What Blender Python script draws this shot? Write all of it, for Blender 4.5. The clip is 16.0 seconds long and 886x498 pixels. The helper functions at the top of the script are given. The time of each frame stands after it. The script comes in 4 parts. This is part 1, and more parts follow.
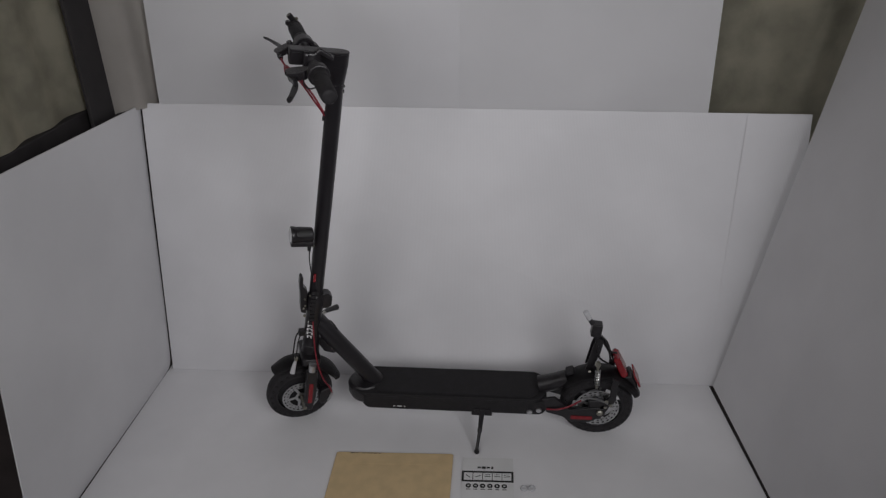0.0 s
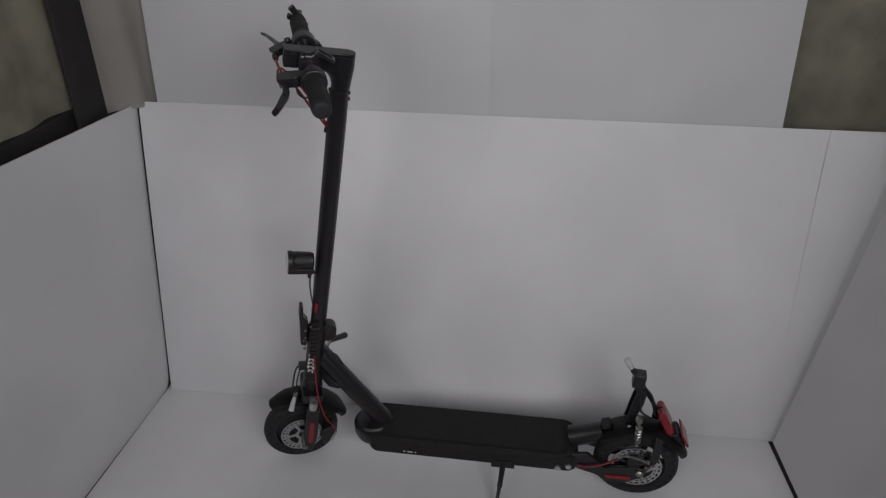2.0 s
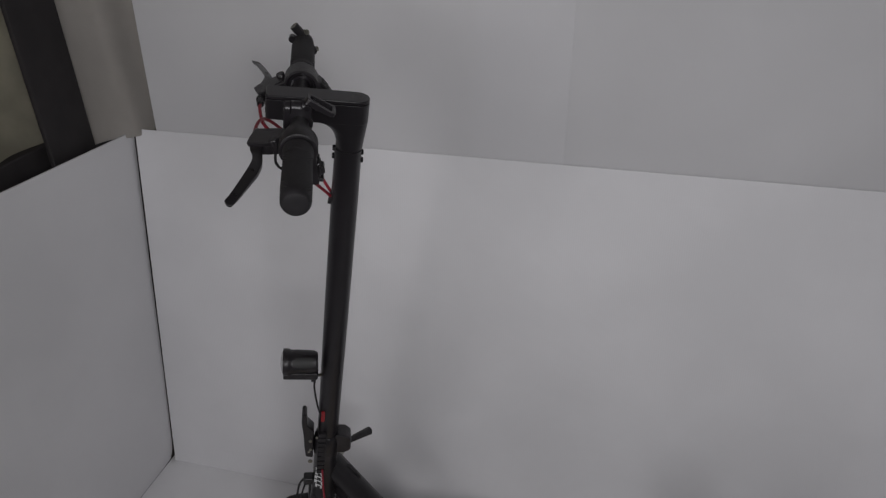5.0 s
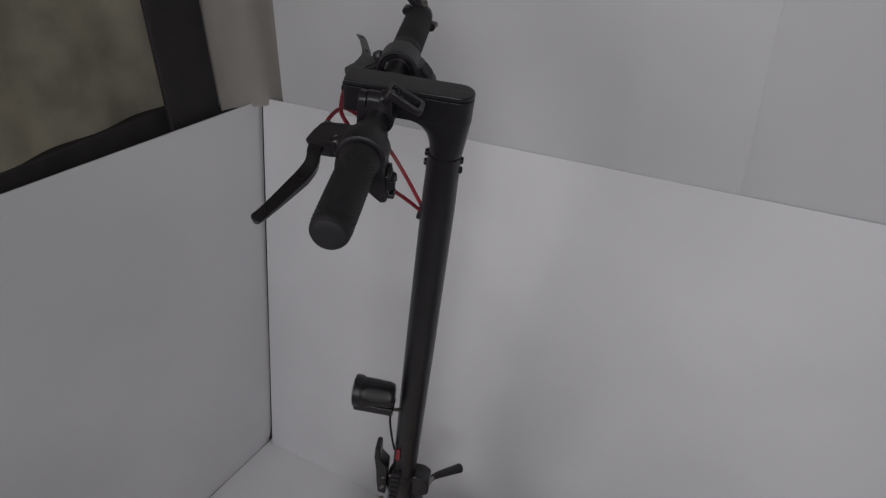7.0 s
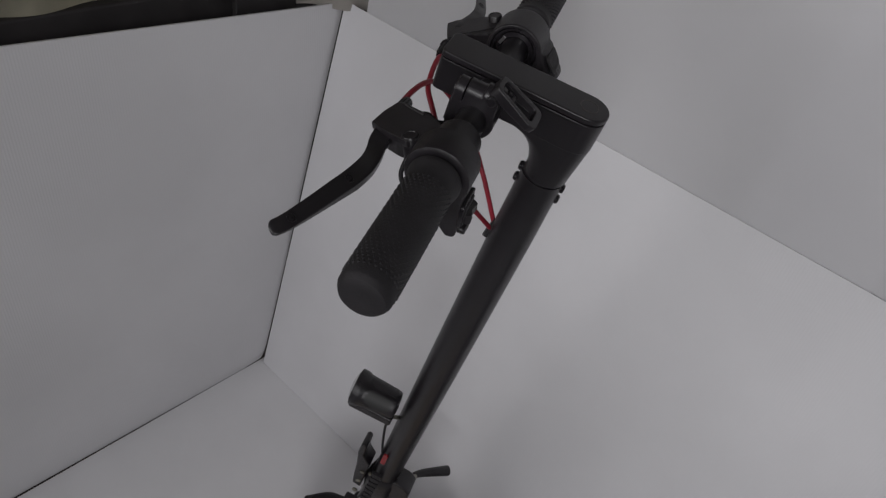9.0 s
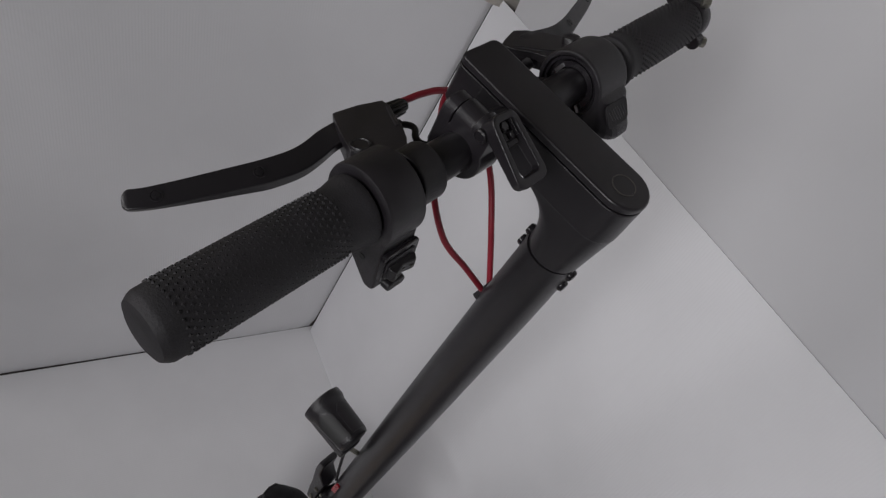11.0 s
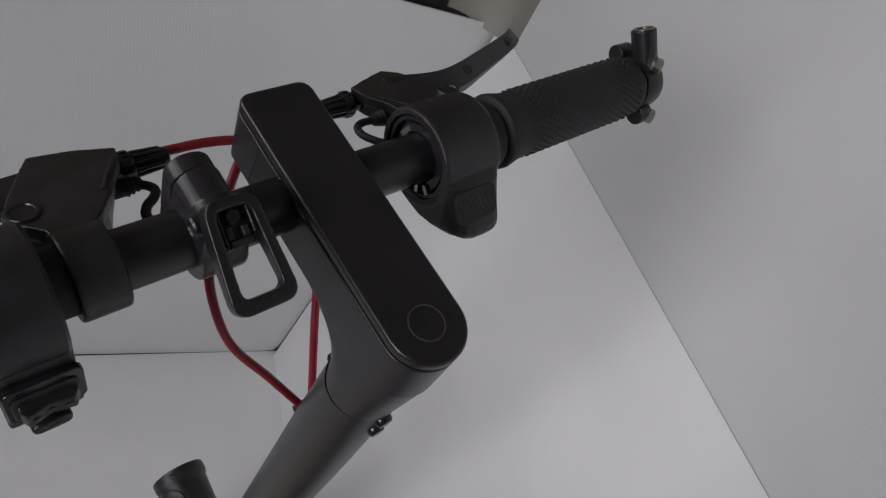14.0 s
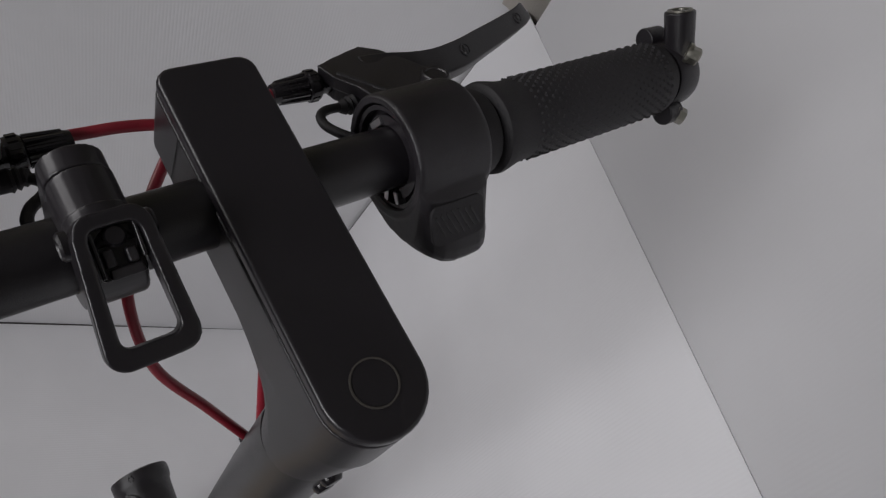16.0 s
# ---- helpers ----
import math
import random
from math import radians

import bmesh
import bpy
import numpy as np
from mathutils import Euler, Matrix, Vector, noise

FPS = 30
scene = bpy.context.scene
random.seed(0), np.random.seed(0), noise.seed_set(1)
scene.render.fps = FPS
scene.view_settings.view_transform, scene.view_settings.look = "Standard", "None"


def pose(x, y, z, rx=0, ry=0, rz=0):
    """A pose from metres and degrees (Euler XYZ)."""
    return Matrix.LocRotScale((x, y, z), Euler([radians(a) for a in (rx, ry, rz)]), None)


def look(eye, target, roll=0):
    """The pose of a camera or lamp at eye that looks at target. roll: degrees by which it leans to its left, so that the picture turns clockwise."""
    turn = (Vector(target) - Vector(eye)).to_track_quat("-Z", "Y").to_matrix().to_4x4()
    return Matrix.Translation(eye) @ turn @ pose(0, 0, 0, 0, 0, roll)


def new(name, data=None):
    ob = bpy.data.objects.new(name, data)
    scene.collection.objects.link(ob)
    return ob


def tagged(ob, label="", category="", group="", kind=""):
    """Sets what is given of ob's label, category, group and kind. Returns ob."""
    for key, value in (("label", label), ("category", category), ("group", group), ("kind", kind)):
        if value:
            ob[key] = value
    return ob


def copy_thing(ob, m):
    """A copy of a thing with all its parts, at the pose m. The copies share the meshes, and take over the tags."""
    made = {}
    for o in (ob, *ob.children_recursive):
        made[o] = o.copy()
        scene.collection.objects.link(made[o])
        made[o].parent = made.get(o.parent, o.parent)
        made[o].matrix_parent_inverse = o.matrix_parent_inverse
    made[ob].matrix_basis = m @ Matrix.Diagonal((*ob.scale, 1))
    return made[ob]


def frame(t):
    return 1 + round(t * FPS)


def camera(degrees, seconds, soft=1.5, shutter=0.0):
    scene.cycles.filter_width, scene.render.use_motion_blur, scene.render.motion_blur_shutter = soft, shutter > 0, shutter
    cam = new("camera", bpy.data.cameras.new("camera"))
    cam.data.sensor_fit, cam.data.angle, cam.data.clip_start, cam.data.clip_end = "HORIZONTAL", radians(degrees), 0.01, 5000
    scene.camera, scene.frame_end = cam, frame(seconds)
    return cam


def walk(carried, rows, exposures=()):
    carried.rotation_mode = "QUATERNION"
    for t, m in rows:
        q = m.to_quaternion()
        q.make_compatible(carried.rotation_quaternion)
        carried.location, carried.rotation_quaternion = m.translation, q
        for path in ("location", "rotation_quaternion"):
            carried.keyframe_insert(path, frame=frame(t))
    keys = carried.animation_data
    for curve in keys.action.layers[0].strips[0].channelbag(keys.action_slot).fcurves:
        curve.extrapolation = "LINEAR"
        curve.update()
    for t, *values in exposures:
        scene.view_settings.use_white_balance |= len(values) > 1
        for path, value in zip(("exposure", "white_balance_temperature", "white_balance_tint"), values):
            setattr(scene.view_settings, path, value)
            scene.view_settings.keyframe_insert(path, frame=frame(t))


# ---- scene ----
cam = camera(64.6, 16.0, 1.3)
PATH = [
    (0, (0.285, -0.113, 1.571), (0.068, 1.617, 0.591), -2.5),
    (0.5, (0.28, -0.041, 1.573), (0.065, 1.685, 0.585), -2.5),
    (1, (0.289, 0.044, 1.562), (0.073, 1.77, 0.576), -2.6),
    (1.5, (0.304, 0.141, 1.545), (0.038, 1.854, 0.547), -2.6),
    (2, (0.305, 0.175, 1.535), (-0.03, 1.869, 0.526), -2.6),
    (2.5, (0.296, 0.206, 1.53), (-0.09, 1.886, 0.517), -3.0),
    (3, (0.3, 0.245, 1.53), (-0.096, 1.922, 0.515), -3.1),
    (3.5, (0.29, 0.324, 1.524), (-0.109, 2.002, 0.51), -3.2),
    (4, (0.273, 0.447, 1.516), (-0.135, 2.12, 0.497), -3.3),
    (6.5, (0.256, 0.872, 1.444), (-0.625, 2.324, 0.388), -4.9),
    (7, (0.247, 0.917, 1.431), (-0.716, 2.314, 0.372), -4.5),
    (7.5, (0.208, 0.965, 1.432), (-0.803, 2.31, 0.351), -2.8),
    (8, (0.146, 1.01, 1.425), (-0.816, 2.3, 0.238), 3.1),
    (8.5, (0.114, 1.035, 1.423), (-0.804, 2.314, 0.191), 7.4),
    (10.8, (0.082, 1.239, 1.393), (-1.053, 2.207, 0.061), 20.9),
    (11, (0.083, 1.252, 1.388), (-1.101, 2.18, 0.07), 20.6),
    (11.5, (0.077, 1.282, 1.385), (-1.155, 2.146, 0.068), 21.9),
    (12, (0.074, 1.314, 1.384), (-1.185, 2.143, 0.07), 22.6),
    (12.5, (0.058, 1.346, 1.381), (-1.207, 2.162, 0.064), 22.9),
    (13, (0.044, 1.378, 1.378), (-1.22, 2.192, 0.059), 23.7),
    (13.5, (0.03, 1.406, 1.376), (-1.224, 2.24, 0.059), 24.9),
    (14, (0.009, 1.431, 1.373), (-1.254, 2.254, 0.058), 25.4),
    (14.5, (-0.028, 1.461, 1.37), (-1.298, 2.255, 0.045), 26.3),
    (15, (-0.056, 1.491, 1.366), (-1.305, 2.288, 0.022), 27.2),
    (15.5, (-0.054, 1.488, 1.36), (-1.281, 2.288, -0.002), 28.0),
    (16, (-0.042, 1.472, 1.348), (-1.266, 2.259, -0.024), 28.2),
]
walk(cam, [(t, look(eye, target, roll)) for t, eye, target, roll in PATH], [(0, -0.45), (4, -0.55), (8, -0.48), (11, -0.16), (16, -0.10)])

# ---- world and light ----
world = bpy.data.worlds.new("world")
scene.world = world
world.use_nodes = True
world.node_tree.nodes["Background"].inputs[0].default_value = (0.9, 0.95, 1.0, 1)
world.node_tree.nodes["Background"].inputs[1].default_value = 0.02


def area_lamp(name, eye, target, size, watts, colour):
    data = bpy.data.lights.new(name, "AREA")
    data.shape, data.size, data.size_y = "RECTANGLE", size[0], size[1]
    data.energy, data.color = watts, colour
    data.spread = radians(90)
    ob = new(name, data)
    ob.matrix_world = look(eye, target)
    return ob


area_lamp("lamp_left", (-1.35, -0.75, 1.95), (-0.60, 1.95, 1.15), (2.3, 1.35), 10.6, (1.0, 0.975, 0.99))
area_lamp("lamp_right", (1.40, -0.75, 2.0), (-0.3, 1.95, 1.15), (1.2, 1.1), 12.2, (0.98, 0.975, 1.0))


# ---- materials ----
def material(name, colour, rough=0.5, metal=0.0, vary=0.12, scale=30.0, bump=0.05, grain=400.0, coat=0.0, spec=0.5):
    """A surface with large stains, fine grain and a fine relief."""
    m = bpy.data.materials.new(name)
    m.use_nodes = True
    nt = m.node_tree
    b = nt.nodes["Principled BSDF"]
    b.inputs["Metallic"].default_value = metal
    b.inputs["Specular IOR Level"].default_value = spec
    b.inputs["Coat Weight"].default_value = coat
    tc = nt.nodes.new("ShaderNodeTexCoord")
    big = nt.nodes.new("ShaderNodeTexNoise")
    big.inputs["Scale"].default_value, big.inputs["Detail"].default_value = scale, 5
    nt.links.new(tc.outputs["Object"], big.inputs["Vector"])
    fine = nt.nodes.new("ShaderNodeTexNoise")
    fine.inputs["Scale"].default_value, fine.inputs["Detail"].default_value = grain, 3
    nt.links.new(tc.outputs["Object"], fine.inputs["Vector"])
    ramp = nt.nodes.new("ShaderNodeValToRGB")
    lo = [c * (1 - vary) for c in colour]
    hi = [min(1, c * (1 + vary)) for c in colour]
    ramp.color_ramp.elements[0].position, ramp.color_ramp.elements[1].position = 0.35, 0.65
    ramp.color_ramp.elements[0].color, ramp.color_ramp.elements[1].color = (*lo, 1), (*hi, 1)
    nt.links.new(big.outputs["Fac"], ramp.inputs["Fac"])
    nt.links.new(ramp.outputs["Color"], b.inputs["Base Color"])
    r = nt.nodes.new("ShaderNodeMapRange")
    r.inputs["To Min"].default_value, r.inputs["To Max"].default_value = max(0.02, rough - 0.04), min(1, rough + 0.04)
    nt.links.new(big.outputs["Fac"], r.inputs["Value"])
    nt.links.new(r.outputs["Result"], b.inputs["Roughness"])
    if bump:
        bp = nt.nodes.new("ShaderNodeBump")
        bp.inputs["Strength"].default_value, bp.inputs["Distance"].default_value = bump, 0.001
        nt.links.new(fine.outputs["Fac"], bp.inputs["Height"])
        nt.links.new(bp.outputs["Normal"], b.inputs["Normal"])
    return m


def board_material(name, colour, axis, pitch=0.0045, strength=0.25):
    """White twin-wall plastic board, with its flutes as a fine ribbing across one axis and dull scuffs."""
    m = material(name, colour, 0.6, 0, 0.045, 3.0, 0, 300, spec=0.3)
    nt = m.node_tree
    b = nt.nodes["Principled BSDF"]
    tc = nt.nodes.new("ShaderNodeTexCoord")
    wave = nt.nodes.new("ShaderNodeTexWave")
    wave.wave_type, wave.bands_direction, wave.wave_profile = "BANDS", axis, "SIN"
    wave.inputs["Scale"].default_value = 0.314 / pitch
    wave.inputs["Distortion"].default_value = 0.0
    nt.links.new(tc.outputs["Object"], wave.inputs["Vector"])
    bp = nt.nodes.new("ShaderNodeBump")
    bp.inputs["Strength"].default_value, bp.inputs["Distance"].default_value = strength, 0.0004
    nt.links.new(wave.outputs["Fac"], bp.inputs["Height"])
    nt.links.new(bp.outputs["Normal"], b.inputs["Normal"])
    return m


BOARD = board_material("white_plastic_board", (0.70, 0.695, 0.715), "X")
# The same board in a lighter copy: the floor's extra light is in its colour.
BOARD_FLOOR_LIT = board_material("white_plastic_board_floor_lit", (0.79, 0.785, 0.80), "X")
# A slightly darker copy for the side boards, with their shade in the colour.
BOARD_SIDE_SHADED = board_material("white_plastic_board_side_shaded", (0.665, 0.66, 0.675), "Y")
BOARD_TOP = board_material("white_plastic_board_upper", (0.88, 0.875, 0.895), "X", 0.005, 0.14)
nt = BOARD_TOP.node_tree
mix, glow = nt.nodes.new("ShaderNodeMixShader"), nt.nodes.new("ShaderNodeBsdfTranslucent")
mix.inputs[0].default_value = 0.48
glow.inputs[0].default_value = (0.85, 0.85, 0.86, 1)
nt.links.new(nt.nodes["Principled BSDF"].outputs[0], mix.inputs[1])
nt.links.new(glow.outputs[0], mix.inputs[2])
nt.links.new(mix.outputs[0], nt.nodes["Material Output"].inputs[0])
EDGE = material("board_edge", (0.45, 0.44, 0.42), 0.6)
BLACK = material("black_paint", (0.0129, 0.0113, 0.0134), 0.30, 0, 0.10, 30, 0.16, 2200)
PLASTIC = material("black_plastic", (0.0146, 0.0128, 0.0151), 0.34, 0, 0.3, 70, 0.26, 2200)
GLOSS = material("black_gloss", (0.0136, 0.012, 0.0141), 0.2, 0, 0.2, 30, 0.02, 900)
SATIN = material("black_satin", (0.0144, 0.0126, 0.0149), 0.32, 0, 0.15, 25, 0.03, 900)
RUBBER = material("black_rubber", (0.0133, 0.0117, 0.0138), 0.66, 0, 0.25, 80, 0.25, 900)
TYRE = material("tyre_rubber", (0.0138, 0.0121, 0.0142), 0.7, 0, 0.3, 50, 0.3, 600)
DECK = material("deck_mat", (0.0106, 0.0093, 0.011), 0.8, 0, 0.3, 60, 0.6, 700)
RED = material("red_cable", (0.22, 0.014, 0.026), 0.35, 0, 0.15, 60, 0.05, 800)
REDREF = material("red_reflector", (0.22, 0.008, 0.014), 0.25, 0, 0.2, 80, 0.15, 300, 0.2)
BRIGHT = material("bright_metal", (0.66, 0.66, 0.68), 0.38, 1.0, 0.05, 60, 0.02, 800)
SILVER = material("silver_metal", (0.55, 0.55, 0.56), 0.3, 1.0, 0.12, 60, 0.05, 800)
STEEL = material("dull_steel", (0.32, 0.31, 0.27), 0.38, 1.0, 0.2, 80, 0.1, 800)
RINGED = material("ring_print", (0.06, 0.054, 0.048), 0.4, 0, 0.1, 60, 0)
CLEAR = material("clear_lens", (0.55, 0.55, 0.57), 0.15, 0, 0.08, 60, 0.05, 200, 0.5)
WHITE = material("white_print", (0.75, 0.75, 0.76), 0.5, 0, 0.05, 60, 0)
INK = material("black_print", (0.02, 0.02, 0.02), 0.6, 0, 0.1, 60, 0)
PAPER = material("white_paper", (0.72, 0.72, 0.72), 0.7, 0, 0.03, 20, 0.1, 500)
MANILA = material("manila_paper", (0.64, 0.48, 0.27), 0.75, 0, 0.06, 25, 0.2, 500)
CURTAIN = material("olive_curtain", (0.41, 0.385, 0.30), 0.9, 0, 0.20, 9, 0.6, 500)
CURTAIN_PALE = material("pale_curtain", (0.53, 0.50, 0.465), 0.9, 0, 0.06, 6, 0.5, 500)
DARK = material("dark_post_and_shade", (0.02, 0.017, 0.018), 0.7, 0, 0.2, 20, 0.2)
WALL = material("room_wall", (0.55, 0.54, 0.53), 0.85, 0, 0.05, 4, 0.2, 100)
ROOMFLOOR = material("dark_floor", (0.05, 0.04, 0.04), 0.6, 0, 0.2, 5, 0.2, 60)


# ---- building blocks ----
def part(name, bm, mat, parent=None, label="", smooth=True, bevel=0.0):
    """Links a bmesh as one mesh object; under a parent it is a part of it."""
    bmesh.ops.recalc_face_normals(bm, faces=bm.faces)
    me = bpy.data.meshes.new(name)
    bm.to_mesh(me)
    bm.free()
    if smooth:
        for p in me.polygons:
            p.use_smooth = True
        me.set_sharp_from_angle(angle=radians(38))
    me.materials.append(mat)
    ob = new(name, me)
    if bevel:
        mod = ob.modifiers.new("bevel", "BEVEL")
        mod.width, mod.segments, mod.limit_method, mod.angle_limit = bevel, 2, "ANGLE", radians(40)
        mod.harden_normals = True
    if parent is not None:
        ob.parent = parent
        ob.matrix_parent_inverse = world_of(parent).inverted()
    if label:
        ob["label"] = label
    return ob


def melt(ob, size, steps=4):
    """Runs the joined pieces of a moulded part into one another with soft fillets."""
    ob.modifiers.clear()
    r = ob.modifiers.new("melt", "REMESH")
    r.mode, r.voxel_size, r.use_smooth_shade = "VOXEL", size, True
    k = ob.modifiers.new("soften", "SMOOTH")
    k.factor, k.iterations = 0.5, steps
    return ob


def world_of(ob):
    """The pose of a thing whose parts are built in world coordinates."""
    return ob.matrix_basis.copy() if ob.parent is None else Matrix()


def holder(name, place, label, category, group="", kind=""):
    ob = new(name)
    ob.empty_display_size = 0.1
    ob.location = place
    return tagged(ob, label, category, group, kind)


def frame_along(p0, p1):
    d = Vector(p1) - Vector(p0)
    return Matrix.Translation(Vector(p0)) @ d.to_track_quat("Z", "Y").to_matrix().to_4x4(), d.length


def cyl(bm, p0, p1, r0, r1=None, seg=24, caps=True):
    """A cylinder or cone from p0 to p1."""
    r1 = r0 if r1 is None else r1
    m, h = frame_along(p0, p1)
    lathe(bm, [(r0, 0), (r1, h)], m, seg, caps)
    return bm


def lathe(bm, profile, m, seg=24, caps=True):
    """Turns a profile of (radius, height) round the z axis of m."""
    rings = []
    for r, h in profile:
        rings.append([bm.verts.new(m @ Vector((r * math.cos(2 * math.pi * i / seg), r * math.sin(2 * math.pi * i / seg), h))) for i in range(seg)])
    for a, b in zip(rings, rings[1:]):
        for i in range(seg):
            bm.faces.new((a[i], a[(i + 1) % seg], b[(i + 1) % seg], b[i]))
    if caps:
        bm.faces.new(rings[0][::-1])
        bm.faces.new(rings[-1])
    return bm


def ring(bm, m, r_out, r_in, h, seg=32):
    """A flat ring, h thick along z of m."""
    pr = [(r_out, 0), (r_out, h), (r_in, h), (r_in, 0)]
    rows = [[bm.verts.new(m @ Vector((r * math.cos(2 * math.pi * i / seg), r * math.sin(2 * math.pi * i / seg), z))) for i in range(seg)] for r, z in pr]
    for k in range(4):
        a, b = rows[k], rows[(k + 1) % 4]
        for i in range(seg):
            bm.faces.new((a[i], a[(i + 1) % seg], b[(i + 1) % seg], b[i]))
    return bm


def smooth_path(pts, n=8):
    """A Catmull-Rom line through the points."""
    p = [Vector(q) for q in pts]
    p = [2 * p[0] - p[1]] + p + [2 * p[-1] - p[-2]]
    out = []
    for i in range(1, len(p) - 2):
        for k in range(n):
            t = k / n
            a, b, c, d = p[i - 1], p[i], p[i + 1], p[i + 2]
            out.append(0.5 * ((2 * b) + (c - a) * t + (2 * a - 5 * b + 4 * c - d) * t * t + (3 * b - a - 3 * c + d) * t ** 3))
    out.append(p[-2])
    return out


def sweep(bm, pts, r, seg=10, n=8, smooth=True):
    """A round tube along a line; r may be a number or a (start, end) pair."""
    line = smooth_path(pts, n) if smooth else [Vector(q) for q in pts]
    r0, r1 = r if isinstance(r, tuple) else (r, r)
    rings, side = [], None
    for i, p in enumerate(line):
        d = (line[min(i + 1, len(line) - 1)] - line[max(i - 1, 0)]).normalized()
        if side is None:
            side = d.orthogonal().normalized()
        side = (side - d * side.dot(d)).normalized()
        up = d.cross(side)
        rr = r0 + (r1 - r0) * i / (len(line) - 1)
        rings.append([bm.verts.new(p + rr * (side * math.cos(2 * math.pi * k / seg) + up * math.sin(2 * math.pi * k / seg))) for k in range(seg)])
    for a, b in zip(rings, rings[1:]):
        for k in range(seg):
            bm.faces.new((a[k], a[(k + 1) % seg], b[(k + 1) % seg], b[k]))
    bm.faces.new(rings[0][::-1])
    bm.faces.new(rings[-1])
    return bm


def slab(bm, outline, lo, hi, m=Matrix(), taper=0.0):
    """A flat outline of (x, y), from z = lo to hi, in the frame m."""
    a = [bm.verts.new(m @ Vector((x, y, lo))) for x, y in outline]
    b = [bm.verts.new(m @ Vector((x, y, hi))) for x, y in outline]
    n = len(outline)
    for i in range(n):
        bm.faces.new((a[i], a[(i + 1) % n], b[(i + 1) % n], b[i]))
    bm.faces.new(a[::-1])
    bm.faces.new(b)
    return bm


def block(bm, c, size, m=Matrix()):
    x, y, z = (s / 2 for s in size)
    return slab(bm, [(c[0] - x, c[1] - y), (c[0] + x, c[1] - y), (c[0] + x, c[1] + y), (c[0] - x, c[1] + y)], c[2] - z, c[2] + z, m)


def rounded(x0, y0, x1, y1, r, n=5):
    """The outline of a rectangle with round corners."""
    out = []
    for cx, cy, a in ((x1 - r, y1 - r, 0), (x0 + r, y1 - r, 90), (x0 + r, y0 + r, 180), (x1 - r, y0 + r, 270)):
        for k in range(n + 1):
            t = radians(a + 90 * k / n)
            out.append((cx + r * math.cos(t), cy + r * math.sin(t)))
    return out


def board(name, corners, thick, mat, label, rows=1):
    """A flat board through four corners (bottom a, bottom b, top b, top a); its thickness goes to the back."""
    a, b, c, d = (Vector(p) for p in corners)
    nrm = (b - a).cross(d - a).normalized() * thick
    bm = bmesh.new()
    f = [bm.verts.new(p) for p in (a, b, c, d)]
    g = [bm.verts.new(p - nrm) for p in (a, b, c, d)]
    bm.faces.new(f)
    bm.faces.new(g[::-1])
    for i in range(4):
        bm.faces.new((f[i], f[(i + 1) % 4], g[(i + 1) % 4], g[i]))
    ob = part(name, bm, mat, None, "", False)
    return tagged(ob, label, "panel", "", "structure")


# ---- the booth ----
bm = bmesh.new()
block(bm, (0, 0.4, -0.03), (7, 7, 0.04))
tagged(part("floor", bm, ROOMFLOOR, None, "", False), "dark floor of the room round the booth", "floor", "", "structure")
bm = bmesh.new()
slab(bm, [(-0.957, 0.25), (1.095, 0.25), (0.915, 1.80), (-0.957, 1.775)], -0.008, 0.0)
tagged(part("floor_sheet", bm, BOARD_FLOOR_LIT, None, "", False), "white plastic board lying flat as the booth's floor", "floor", "", "structure")
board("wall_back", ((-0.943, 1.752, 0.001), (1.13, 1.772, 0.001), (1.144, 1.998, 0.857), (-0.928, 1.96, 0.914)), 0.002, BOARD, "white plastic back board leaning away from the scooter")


def warped_board(name, corners, thick, mat, label, bend):
    """A board whose foot and back edge curl outwards a little; corners as for board()."""
    a, b, c, d = (Vector(p) for p in corners)
    out = -(b - a).cross(d - a).normalized()
    bm = bmesh.new()
    us = [0, 0.25, 0.5, 0.75, 0.88, 0.92, 0.95, 0.97, 0.985, 1.0]
    vs = [0, 0.012, 0.025, 0.04, 0.06, 0.09, 0.14, 0.3, 0.6, 1.0]
    rows = []
    for v in vs:
        row = []
        for u in us:
            p = a.lerp(b, u).lerp(d.lerp(c, u), v)
            k = max(0, 1 - v / 0.06) ** 2 * 1.3 + 0.3 * max(0, (u - 0.90) / 0.10) ** 2
            wave = 0.004 * math.sin(5 * u + 2 * v) * math.sin(math.pi * v)
            row.append(bm.verts.new(p + out * (bend * k + wave)))
        rows.append(row)
    for r0, r1 in zip(rows, rows[1:]):
        for i in range(len(us) - 1):
            bm.faces.new((r0[i], r0[i + 1], r1[i + 1], r1[i]))
    bmesh.ops.recalc_face_normals(bm, faces=bm.faces)
    bmesh.ops.solidify(bm, geom=bm.faces[:], thickness=thick)
    return tagged(part(name, bm, mat), label, "panel", "", "structure")


warped_board("wall_left", ((-0.957, 0.962, 0.001), (-0.951, 1.753, 0.001), (-0.939, 1.964, 0.907), (-0.958, 1.19, 0.953)), 0.004, BOARD_SIDE_SHADED, "white plastic side board curling at its foot", 0.0078)
board("wall_right", ((0.926, 1.752, 0.014), (1.02, 0.93, 0.001), (1.325, 1.18, 1.32), (1.239, 2.01, 1.30)), 0.004, BOARD_SIDE_SHADED, "tall white plastic side board leaning outwards")
board("wall_back_end", ((0.905, 1.7685, 0.001), (1.13, 1.766, 0.001), (1.142, 1.992, 0.857), (0.958, 1.9930, 0.861)), 0.0008, BOARD, "white plastic strip of board leaning at the corner")
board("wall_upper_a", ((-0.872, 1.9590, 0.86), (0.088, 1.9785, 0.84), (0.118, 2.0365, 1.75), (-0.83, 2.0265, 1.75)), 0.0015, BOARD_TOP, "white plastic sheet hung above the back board")
